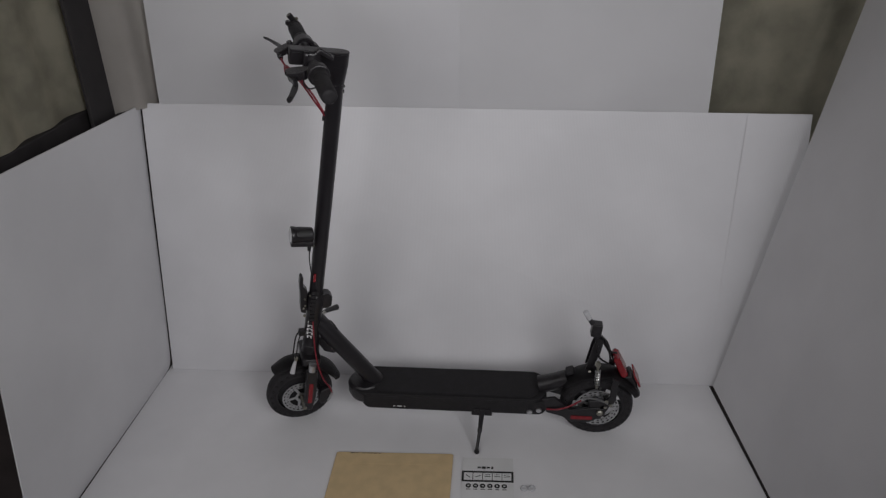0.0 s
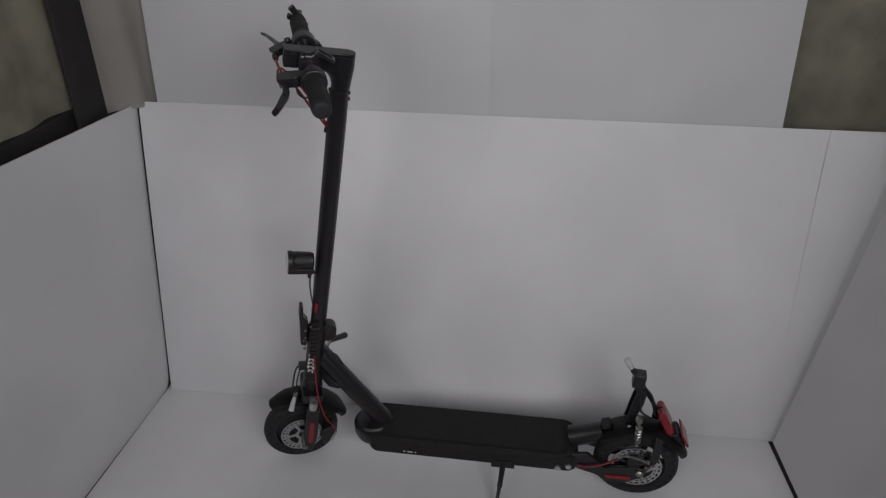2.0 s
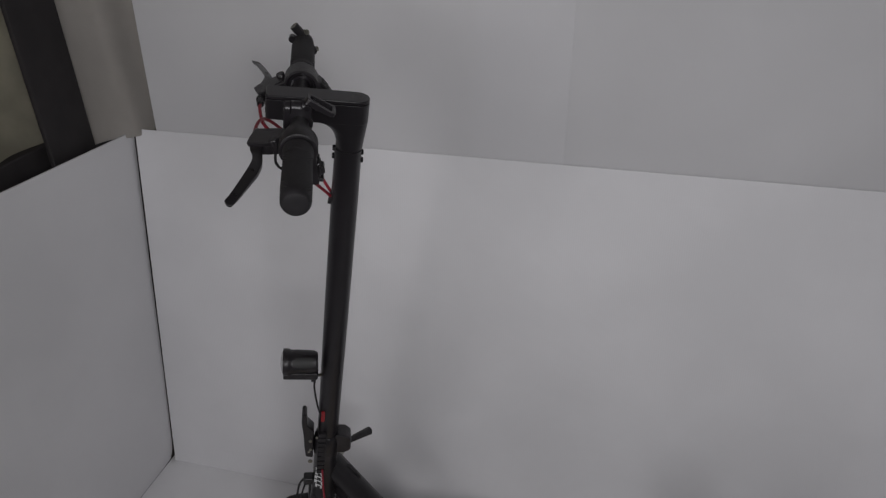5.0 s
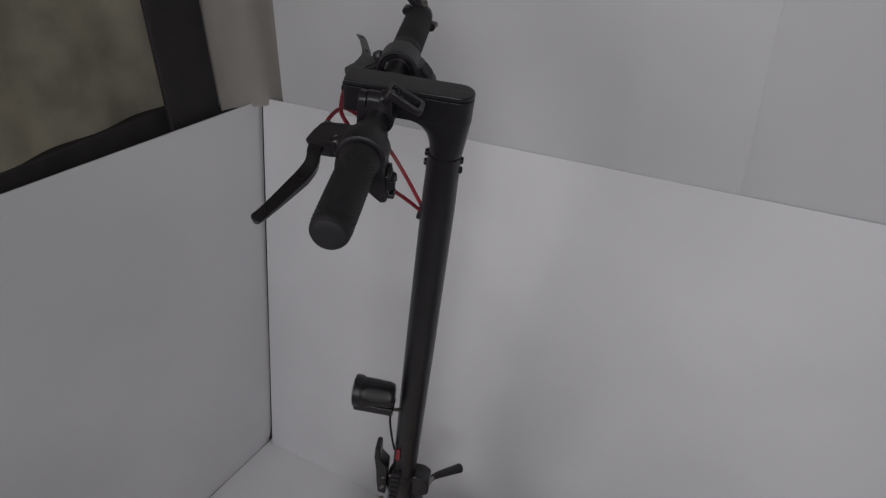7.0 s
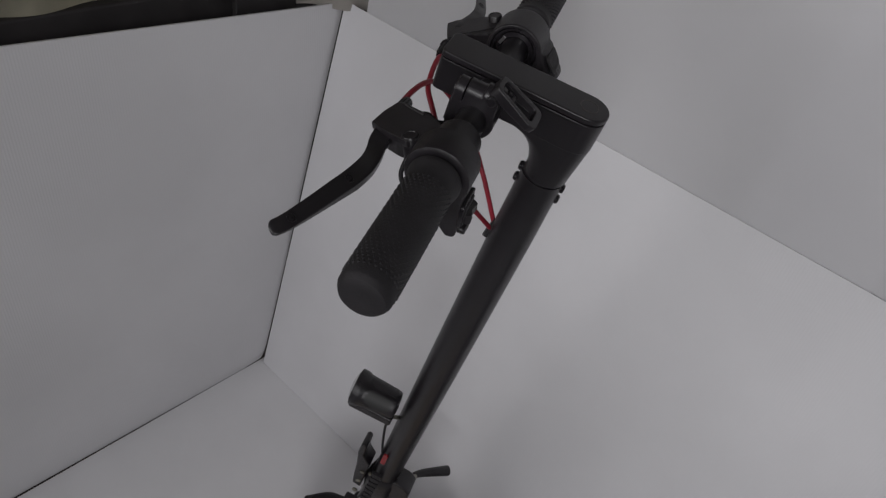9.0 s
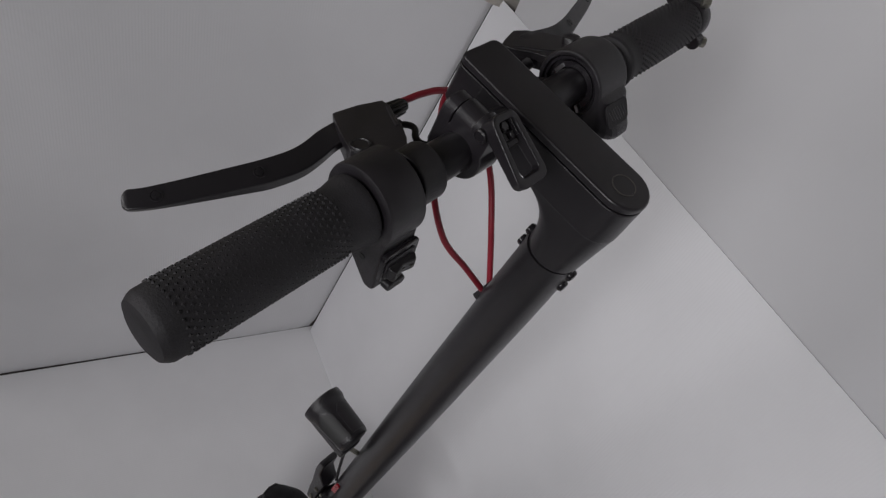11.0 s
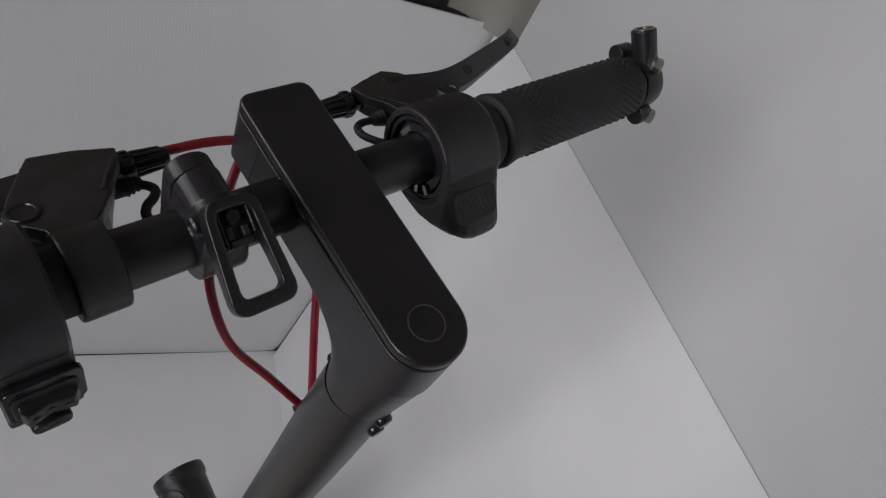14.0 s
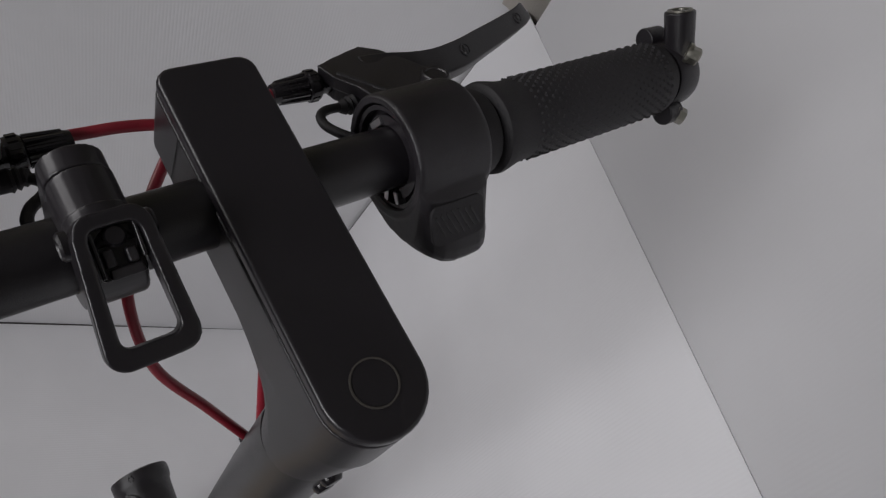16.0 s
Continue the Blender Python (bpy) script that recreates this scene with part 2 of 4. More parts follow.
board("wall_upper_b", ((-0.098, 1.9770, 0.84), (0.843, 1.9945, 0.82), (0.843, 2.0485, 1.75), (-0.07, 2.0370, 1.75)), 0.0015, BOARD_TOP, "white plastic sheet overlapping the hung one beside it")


# ---- room ----
bm = bmesh.new()
for c, s in (((0, 3.0, 1.3), (7, 0.1, 2.7)), ((0, -3.0, 1.3), (7, 0.1, 2.7)), ((-3.2, 0, 1.3), (0.1, 5.9, 2.7)), ((3.2, 0, 1.3), (0.1, 5.9, 2.7))):
    block(bm, c, s)
tagged(part("wall_room", bm, WALL, None, "", False), "plain pale wall of the room round the booth", "wall", "", "structure")
bm = bmesh.new()
block(bm, (0, 0, 2.7), (7, 7, 0.1))
tagged(part("ceiling", bm, WALL, None, "", False), "plain pale ceiling of the room", "ceiling", "", "structure")


def curtain(name, p0, p1, z0, z1, folds, depth, mat, label):
    """A hanging curtain with soft folds and some thickness, between two points of the plan."""
    bm = bmesh.new()
    a, b = Vector((*p0, 0)), Vector((*p1, 0))
    side = Vector((-(b - a).y, (b - a).x, 0)).normalized()
    n, rows = folds * 12, 10
    grid = []
    for j in range(rows + 1):
        v = j / rows
        row = []
        for i in range(n + 1):
            u = i / n
            w = math.sin(u * folds * 2 * math.pi + 0.5 * math.sin(3 * v)) + 0.4 * math.sin(u * folds * 4.7 + 1.3)
            row.append(bm.verts.new(a.lerp(b, u) + side * depth * w * (0.75 + 0.25 * v) + Vector((0, 0, z0 + (z1 - z0) * v))))
        grid.append(row)
    for j in range(rows):
        for i in range(n):
            bm.faces.new((grid[j][i], grid[j][i + 1], grid[j + 1][i + 1], grid[j + 1][i]))
    bmesh.ops.solidify(bm, geom=bm.faces[:], thickness=0.003)
    return tagged(part(name, bm, mat), label, "curtain")


olive = curtain("curtain", (-1.040, 0.35), (-1.006, 1.845), 0.955, 2.4, 8, 0.015, CURTAIN, "olive fabric curtain hanging in soft folds behind the side board")
# Added dark slab for the darkness between the curtain's end and the side board.
bm = bmesh.new()
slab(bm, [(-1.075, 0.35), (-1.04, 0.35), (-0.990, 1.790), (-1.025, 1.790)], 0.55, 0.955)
part("shade_slab", bm, DARK, olive, "dark slab added as the shade below the curtain", True, 0.006)
bm = bmesh.new()
slab(bm, [(-0.135, -0.006), (0.0, -0.006), (0.0, 0.006), (-0.135, 0.006)], 0.4, 2.4, Matrix.Translation((-0.976, 1.872, 0.91)) @ Matrix.Rotation(radians(-3.5), 4, "X") @ Matrix.Translation((0, 0, -0.91)) @ Matrix.Rotation(radians(94), 4, "Z"))
tagged(part("post", bm, DARK, None, "", True, 0.003), "dark flat upright post between two curtains", "post")
pale = curtain("curtain", (-0.985, 1.885), (-0.82, 2.075), 0.90, 2.4, 2, 0.010, CURTAIN_PALE, "pale grey fabric curtain beside the hung sheet")
# Added dark slab behind the corner; it gives the gap between the boards its shade.
bm = bmesh.new()
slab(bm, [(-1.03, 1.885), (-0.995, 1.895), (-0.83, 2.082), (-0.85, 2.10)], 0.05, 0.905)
part("shade_slab", bm, DARK, pale, "dark slab added as the shade in the corner gap", True, 0.006)
# Real at the right; its unseen run behind the hung sheets is added to darken them.
curtain("curtain", (-0.84, 2.13), (1.75, 2.14), 0.6, 2.4, 10, 0.022, CURTAIN, "olive fabric curtain behind the leaning boards")


# ---- the scooter: frames ----
HEAD = Vector((-0.143, 1.538, 1.173))
FWD = Vector((-0.8898, -0.4144, 0.1912)).normalized()
FAR = Vector((-0.3997, 0.9098, 0.1117))
FAR = (FAR - FWD * FAR.dot(FWD)).normalized()
UP = FAR.cross(FWD)


def basis(o, x, z):
    """A frame at o whose x axis is x and whose z axis lies near z."""
    x = x.normalized()
    y = z.cross(x).normalized()
    z = x.cross(y)
    m = Matrix((x, y, z)).transposed().to_4x4()
    m.translation = o
    return m


# Bar and head: x forward, y to the near side, z up the stem; the column below leans a little differently.
MH = basis(HEAD, FWD, UP)
LOW_UP = Vector((0.206, 0.0014, 0.9786)).normalized()
ML = basis(Vector((-0.1525, 1.5381, 1.1735)), FWD - LOW_UP * FWD.dot(LOW_UP), LOW_UP)

scooter = holder("electric_scooter", (0.05, 1.55, 0), "black electric kick scooter with red cables standing on its kickstand", "scooter")


def local(bm, m):
    bm.transform(m)
    return bm


def turned(m, p, axis, deg):
    return m @ Matrix.Translation(p) @ Matrix.Rotation(radians(deg), 4, axis)


# ---- stem head and bar ----
def stem_head():
    bm = bmesh.new()
    out = []
    for k in range(17):
        t = radians(90 + 180 * k / 16)
        out.append((0.0 + 0.0178 * math.cos(t), 0.0178 * math.sin(t)))
    for cx, cy, a in ((0.1190, -0.0115, 270), (0.1190, 0.0115, 0)):
        for k in range(5):
            t = radians(a + 90 * k / 4)
            out.append((cx + 0.006 * math.cos(t), cy + 0.006 * math.sin(t)))
    slab(bm, out, -0.036, -0.0065)
    # the neck: sections that shrink from the arm's length to the round column
    rows = []
    for z, front in ((-0.034, 0.072), (-0.036, 0.062), (-0.038, 0.0535), (-0.041, 0.046), (-0.045, 0.0398), (-0.051, 0.0338), (-0.058, 0.0298), (-0.067, 0.0268), (-0.079, 0.0250)):
        k = (-0.034 - z) / 0.045
        r, cx = 0.0176 + 0.0014 * k, 0.0 + 0.006 * k
        row = []
        for i in range(40):
            t = 2 * math.pi * i / 40
            c = cx if math.cos(t) < 0 else max(cx, front - r)
            row.append(bm.verts.new((c + r * math.cos(t), r * math.sin(t), z)))
        rows.append(row)
    for r0, r1 in zip(rows, rows[1:]):
        for i in range(40):
            bm.faces.new((r0[i], r1[i], r1[(i + 1) % 40], r0[(i + 1) % 40]))
    bm.faces.new(rows[0])
    bm.faces.new(rows[-1][::-1])
    head = part("stem_head", local(bm, MH), BLACK, scooter, "black painted stem head", True, 0.0015)
    bm = bmesh.new()
    slab(bm, out, -0.0058, 0.0)
    part("top_cover", local(bm, MH), SATIN, head, "smooth black display cover", True, 0.0016)
    bm = bmesh.new()
    ring(bm, Matrix.Translation((0, 0, -0.0004)), 0.0080, 0.0074, 0.0008, 36)
    part("button_ring", local(bm, MH), RINGED, head)
    bm = bmesh.new()
    lathe(bm, [(0.0071, -0.001), (0.0071, 0.0001)], Matrix(), 32)
    part("button", local(bm, MH), SATIN, head, "round black power button")
    bm = bmesh.new()
    slab(bm, rounded(0.1250, -0.008, 0.1258, 0.008, 0.0003, 2), -0.030, -0.016)
    part("front_plate", local(bm, MH), GLOSS, head)
    bm = bmesh.new()
    slab(bm, [(0.1010, -0.007), (0.1016, -0.007), (0.1040, -0.034), (0.1034, -0.034)], -0.01765, 0.01765, Matrix(((1, 0, 0, 0), (0, 0, 1, 0), (0, 1, 0, 0), (0, 0, 0, 1))))
    part("cap_seam", local(bm, MH), INK, head)


stem_head()
bm = bmesh.new()
lathe(bm, [(0.0198, -0.715), (0.0201, -0.60), (0.0209, -0.42), (0.0209, -0.16), (0.0199, -0.0806)], Matrix.Translation((-0.0009, 0, 0)), 40)
cyl(bm, (0.0, 0, -0.070), (0.0, 0, -0.082), 0.0180, 0.0180, 36)
stem = part("stem", local(bm, ML), BLACK, scooter, "round black stem tube")
for f, a in ((-0.0204, -0.086), (-0.0206, -0.099), (0.0188, -0.082), (0.0190, -0.095)):
    bm = bmesh.new()
    s = 1 if f > 0 else -1
    lathe(bm, [(0.0046, -0.001), (0.0046, 0.0016), (0.0036, 0.0032), (0.001, 0.0036)], Matrix.Translation((f, 0, a)) @ Matrix.Rotation(radians(90 * s), 4, "Y"), 14)
    part("screw", local(bm, ML), GLOSS, stem)
bm = bmesh.new()
m = Matrix.Translation((0.0190, 0.0, -0.166)) @ Matrix.Rotation(radians(80), 4, "Y")
slab(bm, [(0.013 * math.cos(t * math.pi / 10), 0.0065 * math.sin(t * math.pi / 10)) for t in range(20)], -0.003, 0.0038, m)
part("grommet", local(bm, ML), RUBBER, stem, "", True, 0.0012)

AXF, AXA = 0.078, -0.017
MB = MH @ Matrix.Translation((AXF, 0, AXA)) @ Matrix.Rotation(radians(0.45), 4, "Z")
BARM = MB @ Matrix.Rotation(radians(-90), 4, "X")
# in BARM: x forward, y down, z to the near side
bm = bmesh.new()
lathe(bm, [(0.0120, -0.234), (0.0120, 0.25)], BARM, 28)
handlebar = part("handlebar", bm, BLACK, scooter, "straight black handlebar")


def grip(name, z0, z1, sign):
    """A knurled rubber grip from its collar at z0 to its end at z1, with a bump for each knurl."""
    bm = bmesh.new()
    prof = [(0.0125, z0), (0.0178, z0 + sign * 0.0004), (0.0196, z0 + sign * 0.002), (0.0199, z0 + sign * 0.004), (0.0193, z0 + sign * 0.007), (0.0182, z0 + sign * 0.012), (0.0176, z0 + sign * 0.018)]
    n = 8
    for k in range(1, n + 1):
        prof.append((0.0176 + 0.0008 * math.sin(k / n * math.pi), z0 + sign * 0.020 + (z1 - sign * 0.006 - z0 - sign * 0.020) * k / n))
    prof += [(0.0168, z1 - sign * 0.004), (0.0150, z1 - sign * 0.0012), (0.0115, z1), (0.004, z1)]
    lathe(bm, prof, Matrix(), 40)
    rows = int(abs(z1 - z0 - sign * 0.028) / 0.0030)
    for j in range(rows):
        z = z0 + sign * (0.021 + 0.0030 * j)
        for i in range(30):
            t = 2 * math.pi * (i + 0.5 * (j % 2)) / 30
            r = 0.0181
            c = Vector((r * math.cos(t), r * math.sin(t), z))
            o, s, w = Vector((math.cos(t), math.sin(t), 0)), Vector((-math.sin(t), math.cos(t), 0)) * 0.0012, Vector((0, 0, 0.0012))
            q = [bm.verts.new(c - o * 0.0008 + d) for d in (s, w, -s, -w)]
            u = [bm.verts.new(c + o * 0.0005 + d * 0.5) for d in (s, w, -s, -w)]
            for k in range(4):
                bm.faces.new((q[k], q[(k + 1) % 4], u[(k + 1) % 4], u[k]))
            bm.faces.new(u)
    return part(name, local(bm, BARM), RUBBER, handlebar, "knurled black rubber grip")


grip("grip", 0.1372, 0.258, 1)
grip("grip", -0.1015, -0.2208, -1)


def brake_lever(sign):
    """Bracket, blade, adjuster and clamp of a brake lever; sign 1 is the near side. Flat in x (forward) and y (outwards along the bar), then tipped down."""
    m = BARM @ Matrix.Rotation(radians(22), 4, "Z") @ Matrix(((1, 0, 0, 0), (0, 0, 1, 0), (0, sign, 0, 0), (0, 0, 0, 1)))
    # in m: x forward from the bar, y outwards along the bar, z down
    near = sign > 0
    cut = 0.0 if near else 0.0150
    if near:
        top = [(0.006, 0.088), (0.0135, 0.0875), (0.0185, 0.0825), (0.0285, 0.0755), (0.040, 0.0700), (0.050, 0.0645), (0.0580, 0.0630), (0.0640, 0.0785), (0.0668, 0.0950), (0.056, 0.1015), (0.043, 0.1085), (0.0305, 0.1140), (0.0235, 0.1090), (0.016, 0.1030), (0.006, 0.1030)]
        under = [(0.006, 0.088), (0.0195, 0.0860), (0.0275, 0.0785), (0.040, 0.0735), (0.052, 0.0680), (0.0590, 0.0665), (0.0640, 0.0800), (0.0655, 0.0940), (0.042, 0.1075), (0.030, 0.1120), (0.016, 0.1030), (0.006, 0.1030)]
    else:
        top = [(0.006, 0.070), (0.018, 0.0715), (0.030, 0.0700), (0.042, 0.0680), (0.052, 0.0625), (0.0640, 0.0610), (0.0690, 0.0745), (0.0728, 0.0870), (0.0670, 0.0945), (0.056, 0.1010), (0.043, 0.1065), (0.0300, 0.1075), (0.0235, 0.1040), (0.016, 0.0960), (0.006, 0.0930)]
        under = [(0.006, 0.072), (0.020, 0.0745), (0.034, 0.0745), (0.046, 0.0720), (0.056, 0.0660), (0.0640, 0.0650), (0.0685, 0.0780), (0.0690, 0.0880), (0.045, 0.1030), (0.030, 0.1060), (0.016, 0.0960), (0.006, 0.0930)]
    bm = bmesh.new()
    rise = -0.0105 if near else -0.0062
    slab(bm, top, rise, rise + 0.006, m)
    slab(bm, under, rise + 0.005, 0.0085, m)
    y0, y1 = (0.0868, 0.1042) if near else (0.0740, 0.0930)
    lathe(bm, [(0.0126, y0), (0.0166, y0), (0.0170, y0 + 0.001), (0.0170, y1 - 0.001), (0.0166, y1), (0.0126, y1)], BARM @ Matrix.Diagonal((1, 1, sign, 1)), 40)
    body = melt(part("brake_bracket", bm, PLASTIC, handlebar, "black cast brake lever bracket clamped to the bar"), 0.0005, 5)
    bm = bmesh.new()
    line = smooth_path([(u, y - cut, 0) for u, y in ((0.0640, 0.096), (0.0625, 0.110), (0.0592, 0.122), (0.0580, 0.134), (0.0610, 0.150), (0.0668, 0.168), (0.0738, 0.189), (0.0802, 0.206), (0.0848, 0.2140))], 5)
    # a bar whose broad face, with the screws, slopes down towards the grip
    rows = []
    for k, p in enumerate(line):
        d = (line[min(k + 1, len(line) - 1)] - line[max(k - 1, 0)]).normalized()
        back = Vector((-d.y, d.x, 0))
        f = min(1, max(0, (p.y + cut - 0.105) / 0.025))
        w = 0.016 - 0.0062 * f - 0.0006 * max(0, (p.y + cut - 0.15) / 0.06)
        slim = max(0, (p.y + cut - 0.15) / 0.065)
        drop = (0.0015 + 0.0075 * f) * (1 - 0.28 * slim)
        rows.append([p + Vector((0, 0, -0.0070)), p + back * w + Vector((0, 0, -0.0066 + drop)), p + back * (w - 0.003) + Vector((0, 0, 0.0010 - 0.0040 * slim + drop)), p + back * 0.001 + Vector((0, 0, 0.0080 - 0.0070 * slim))])
    # the tip rounds off
    step = (line[-1] - line[-2]).normalized()
    last = rows[-1]
    heart = (last[0] + last[1] + last[2] + last[3]) / 4
    for far_on, k in ((0.0016, 0.90), (0.0030, 0.68), (0.0036, 0.40)):
        rows.append([heart + (q - heart) * k + step * far_on for q in last])
    loops = [[bm.verts.new(m @ q) for q in row] for row in rows]
    for r0, r1 in zip(loops, loops[1:]):
        for i in range(4):
            bm.faces.new((r0[i], r0[(i + 1) % 4], r1[(i + 1) % 4], r1[i]))
    bm.faces.new(loops[0][::-1])
    bm.faces.new(loops[-1])
    part("brake_blade", bm, BLACK, body, "black metal brake lever blade with a rounded tip", True, 0.0018)
    for k in (21, 34):
        row = rows[k]
        nrm = (row[1] - row[0]).cross(rows[k + 1][0] - row[0]).normalized()
        if nrm.z > 0:
            nrm = -nrm
        mid = (row[0] + row[1]) / 2
        a = m @ Matrix.Translation(mid) @ nrm.to_track_quat("Z", "Y").to_matrix().to_4x4()
        bm = bmesh.new()
        ring(bm, a @ Matrix.Translation((0, 0, -0.0008)), 0.0034, 0.0026, 0.0013, 18)
        part("screw_rim", bm, BLACK, body)
        bm = bmesh.new()
        lathe(bm, [(0.0026, -0.001), (0.0026, 0.0001), (0.0018, 0.0004)], a, 14)
        for t in (25, 115):
            block(bm, (0, 0, 0.0004), (0.0038, 0.0007, 0.0005), a @ Matrix.Rotation(radians(t), 4, "Z"))
        part("screw", bm, GLOSS, body, "small cross-head screw")
    bm = bmesh.new()
    pv = (0.0305, 0.1065) if near else (0.0305, 0.1000)
    a = m @ Matrix.Translation((pv[0], pv[1], 0))
    lathe(bm, [(0.0064, 0.008), (0.0064, -0.0108), (0.0058, -0.0116), (0.0048, -0.0116), (0.0044, -0.0110), (0.001, -0.0110)], a, 24)
    part("pivot", bm, BLACK, body, "round lever pivot")
    # a cast rib along the edge of the bracket
    bm = bmesh.new()
    rib = [(0.050, 0.0665), (0.041, 0.0720), (0.031, 0.0775)] if near else [(0.0545, 0.0655), (0.0455, 0.0710), (0.036, 0.0765), (0.027, 0.0840)]
    sweep(bm, [m @ Vector((u, y, rise + 0.0003)) for u, y in rib], 0.0013, 8)
    part("cast_rib", bm, PLASTIC, body)
    # barrel adjuster: a lock ring and a ribbed cone, and the rubber boot of the switch wire
    bm = bmesh.new()
    a = m @ Matrix.Translation((0.0612 if near else 0.0628, 0.0640 if near else 0.0620, 0.0025)) @ Matrix.Rotation(radians(90), 4, "X") @ Matrix.Diagonal((0.88, 0.88, 1, 1))
    lathe(bm, [(0.0054, -0.006), (0.0054, 0.0015), (0.0072, 0.0018), (0.0076, 0.0030), (0.0076, 0.0064), (0.0070, 0.0074), (0.0056, 0.0078), (0.0056, 0.020), (0.0046, 0.0232), (0.003, 0.0235)], a, 24)
    for k in range(10):
        t = 2 * math.pi * k / 10
        cyl(bm, a @ Vector((0.0058 * math.cos(t), 0.0058 * math.sin(t), 0.0078)), a @ Vector((0.0050 * math.cos(t), 0.0050 * math.sin(t), 0.0205)), 0.0013, 0.0010, 8)
    for k in range(14):
        t = 2 * math.pi * k / 14
        block(bm, (0.0076, 0, 0.0047), (0.0010, 0.0018, 0.0034), a @ Matrix.Rotation(t, 4, "Z"))
    part("adjuster", bm, GLOSS, body, "ribbed black cable adjuster")
    bm = bmesh.new()
    a = m @ Matrix.Translation((0.0475, 0.0665, 0.0030) if near else (0.0430, 0.0685, 0.0030)) @ Matrix.Rotation(radians(90), 4, "X")
    lathe(bm, [(0.0040, -0.004), (0.0040, 0.0010), (0.0046, 0.0018), (0.0034, 0.0030), (0.0042, 0.0040), (0.0030, 0.0052), (0.0036, 0.0062), (0.0024, 0.0085)], a, 16)
    part("wire_boot", bm, RUBBER, body, "ribbed rubber wire boot")
    bm = bmesh.new()
    if near:
        pts = [(0.0475, 0.0610, 0.003), (0.0440, 0.0570, 0.003), (0.0395, 0.0555, 0.003), (0.0350, 0.0578, 0.003), (0.0300, 0.0630, 0.003), (0.0235, 0.0655, 0.003), (0.0170, 0.0638, 0.003), (0.0090, 0.0600, 0.004)]
    else:
        pts = [(0.0430, 0.0620, 0.003), (0.0435, 0.0545, 0.003), (0.0405, 0.0495, 0.003), (0.0340, 0.0478, 0.003), (0.0270, 0.0498, 0.003), (0.0195, 0.0545, 0.003), (0.0150, 0.0600, 0.003)]
    sweep(bm, [m @ Vector(p) for p in pts], 0.0021, 10)
    part("wire", bm, RUBBER, body, "thin black switch wire")


brake_lever(1)
brake_lever(-1)


def switch_housing():
    bm = bmesh.new()
    lathe(bm, [(0.0130, 0.1105), (0.0232, 0.1110), (0.0246, 0.1124), (0.0246, 0.1346), (0.0240, 0.1362), (0.0222, 0.1370), (0.0205, 0.1370)], BARM, 48)
    hous = part("switch_housing", bm, PLASTIC, handlebar, "black switch housing with rocker buttons")
    bm = bmesh.new()
    lathe(bm, [(0.0124, 0.1040), (0.0134, 0.1042), (0.0134, 0.1108), (0.0124, 0.1110)], BARM, 32)
    part("spacer_ring", bm, RUBBER, hous)
    m = BARM @ Matrix.Rotation(radians(7), 4, "Z")
    # in m: y points down from the bar and a little back
    bm = bmesh.new()
    slab(bm, [(0.0120, 0.012), (-0.0215, 0.009), (-0.0225, 0.0475), (-0.0205, 0.0500), (-0.0150, 0.0505), (0.0110, 0.0225)], 0.1105, 0.1370, m)
    part("switch_box", bm, PLASTIC, hous, "", True, 0.002)
    back = m @ Matrix.Translation((-0.0225, 0, 0)) @ Matrix(((0, 0, -1, 0), (0, 1, 0, 0), (1, 0, 0, 0), (0, 0, 0, 1)))
    # in back: x along the bar, y down, z backwards out of the box
    bm = bmesh.new()
    slab(bm, rounded(0.1095, 0.0180, 0.1365, 0.0408, 0.0035, 4), -0.001, 0.0022, back)
    plate = part("button_plate", bm, GLOSS, hous, "glossy black switch plate", True, 0.0008)
    bm = bmesh.new()
    slab(bm, rounded(0.1120, 0.0225, 0.1345, 0.0385, 0.003, 4), 0.002, 0.0032, back)
    part("plate_step", bm, PLASTIC, plate, "", True, 0.0006)
    bm = bmesh.new()
    rows = [(0.1128, 0.0042), (0.1150, 0.0074), (0.1185, 0.0070), (0.1235, 0.0060), (0.1280, 0.0074), (0.1312, 0.0082), (0.1328, 0.0050)]
    lo = [[bm.verts.new(back @ Vector((x, y, 0.002))) for x, h in rows] for y in (0.0268, 0.0372)]
    hi = [[bm.verts.new(back @ Vector((x, y, h))) for x, h in rows] for y in (0.0280, 0.0360)]
    for i in range(len(rows) - 1):
        bm.faces.new((hi[0][i], hi[0][i + 1], hi[1][i + 1], hi[1][i]))
        bm.faces.new((lo[0][i], lo[0][i + 1], hi[0][i + 1], hi[0][i]))
        bm.faces.new((lo[1][i], lo[1][i + 1], hi[1][i + 1], hi[1][i]))
        bm.faces.new((lo[0][i], lo[0][i + 1], lo[1][i + 1], lo[1][i]))
    for i in (0, -1):
        bm.faces.new((lo[0][i], hi[0][i], hi[1][i], lo[1][i]))
    rocker = part("rocker_button", bm, PLASTIC, hous, "black rocker button with a hollow middle", True, 0.0008)
    for x, h in ((0.1172, 0.0073), (0.1232, 0.0061), (0.1285, 0.0077)):
        bm = bmesh.new()
        block(bm, (x, 0.0320, h + 0.0002), (0.0026, 0.0012, 0.0004), back)
        part("button_mark", bm, RINGED, rocker)
    bm = bmesh.new()
    slab(bm, rounded(0.1168, 0.0432, 0.1312, 0.0500, 0.0032, 5), -0.001, 0.0056, back)
    horn = part("push_button", bm, PLASTIC, hous, "small black push button", True, 0.0014)
    bm = bmesh.new()
    block(bm, (0.1235, 0.0466, 0.0058), (0.0034, 0.0010, 0.0004), back)
    part("button_mark", bm, RINGED, horn)
    bm = bmesh.new()
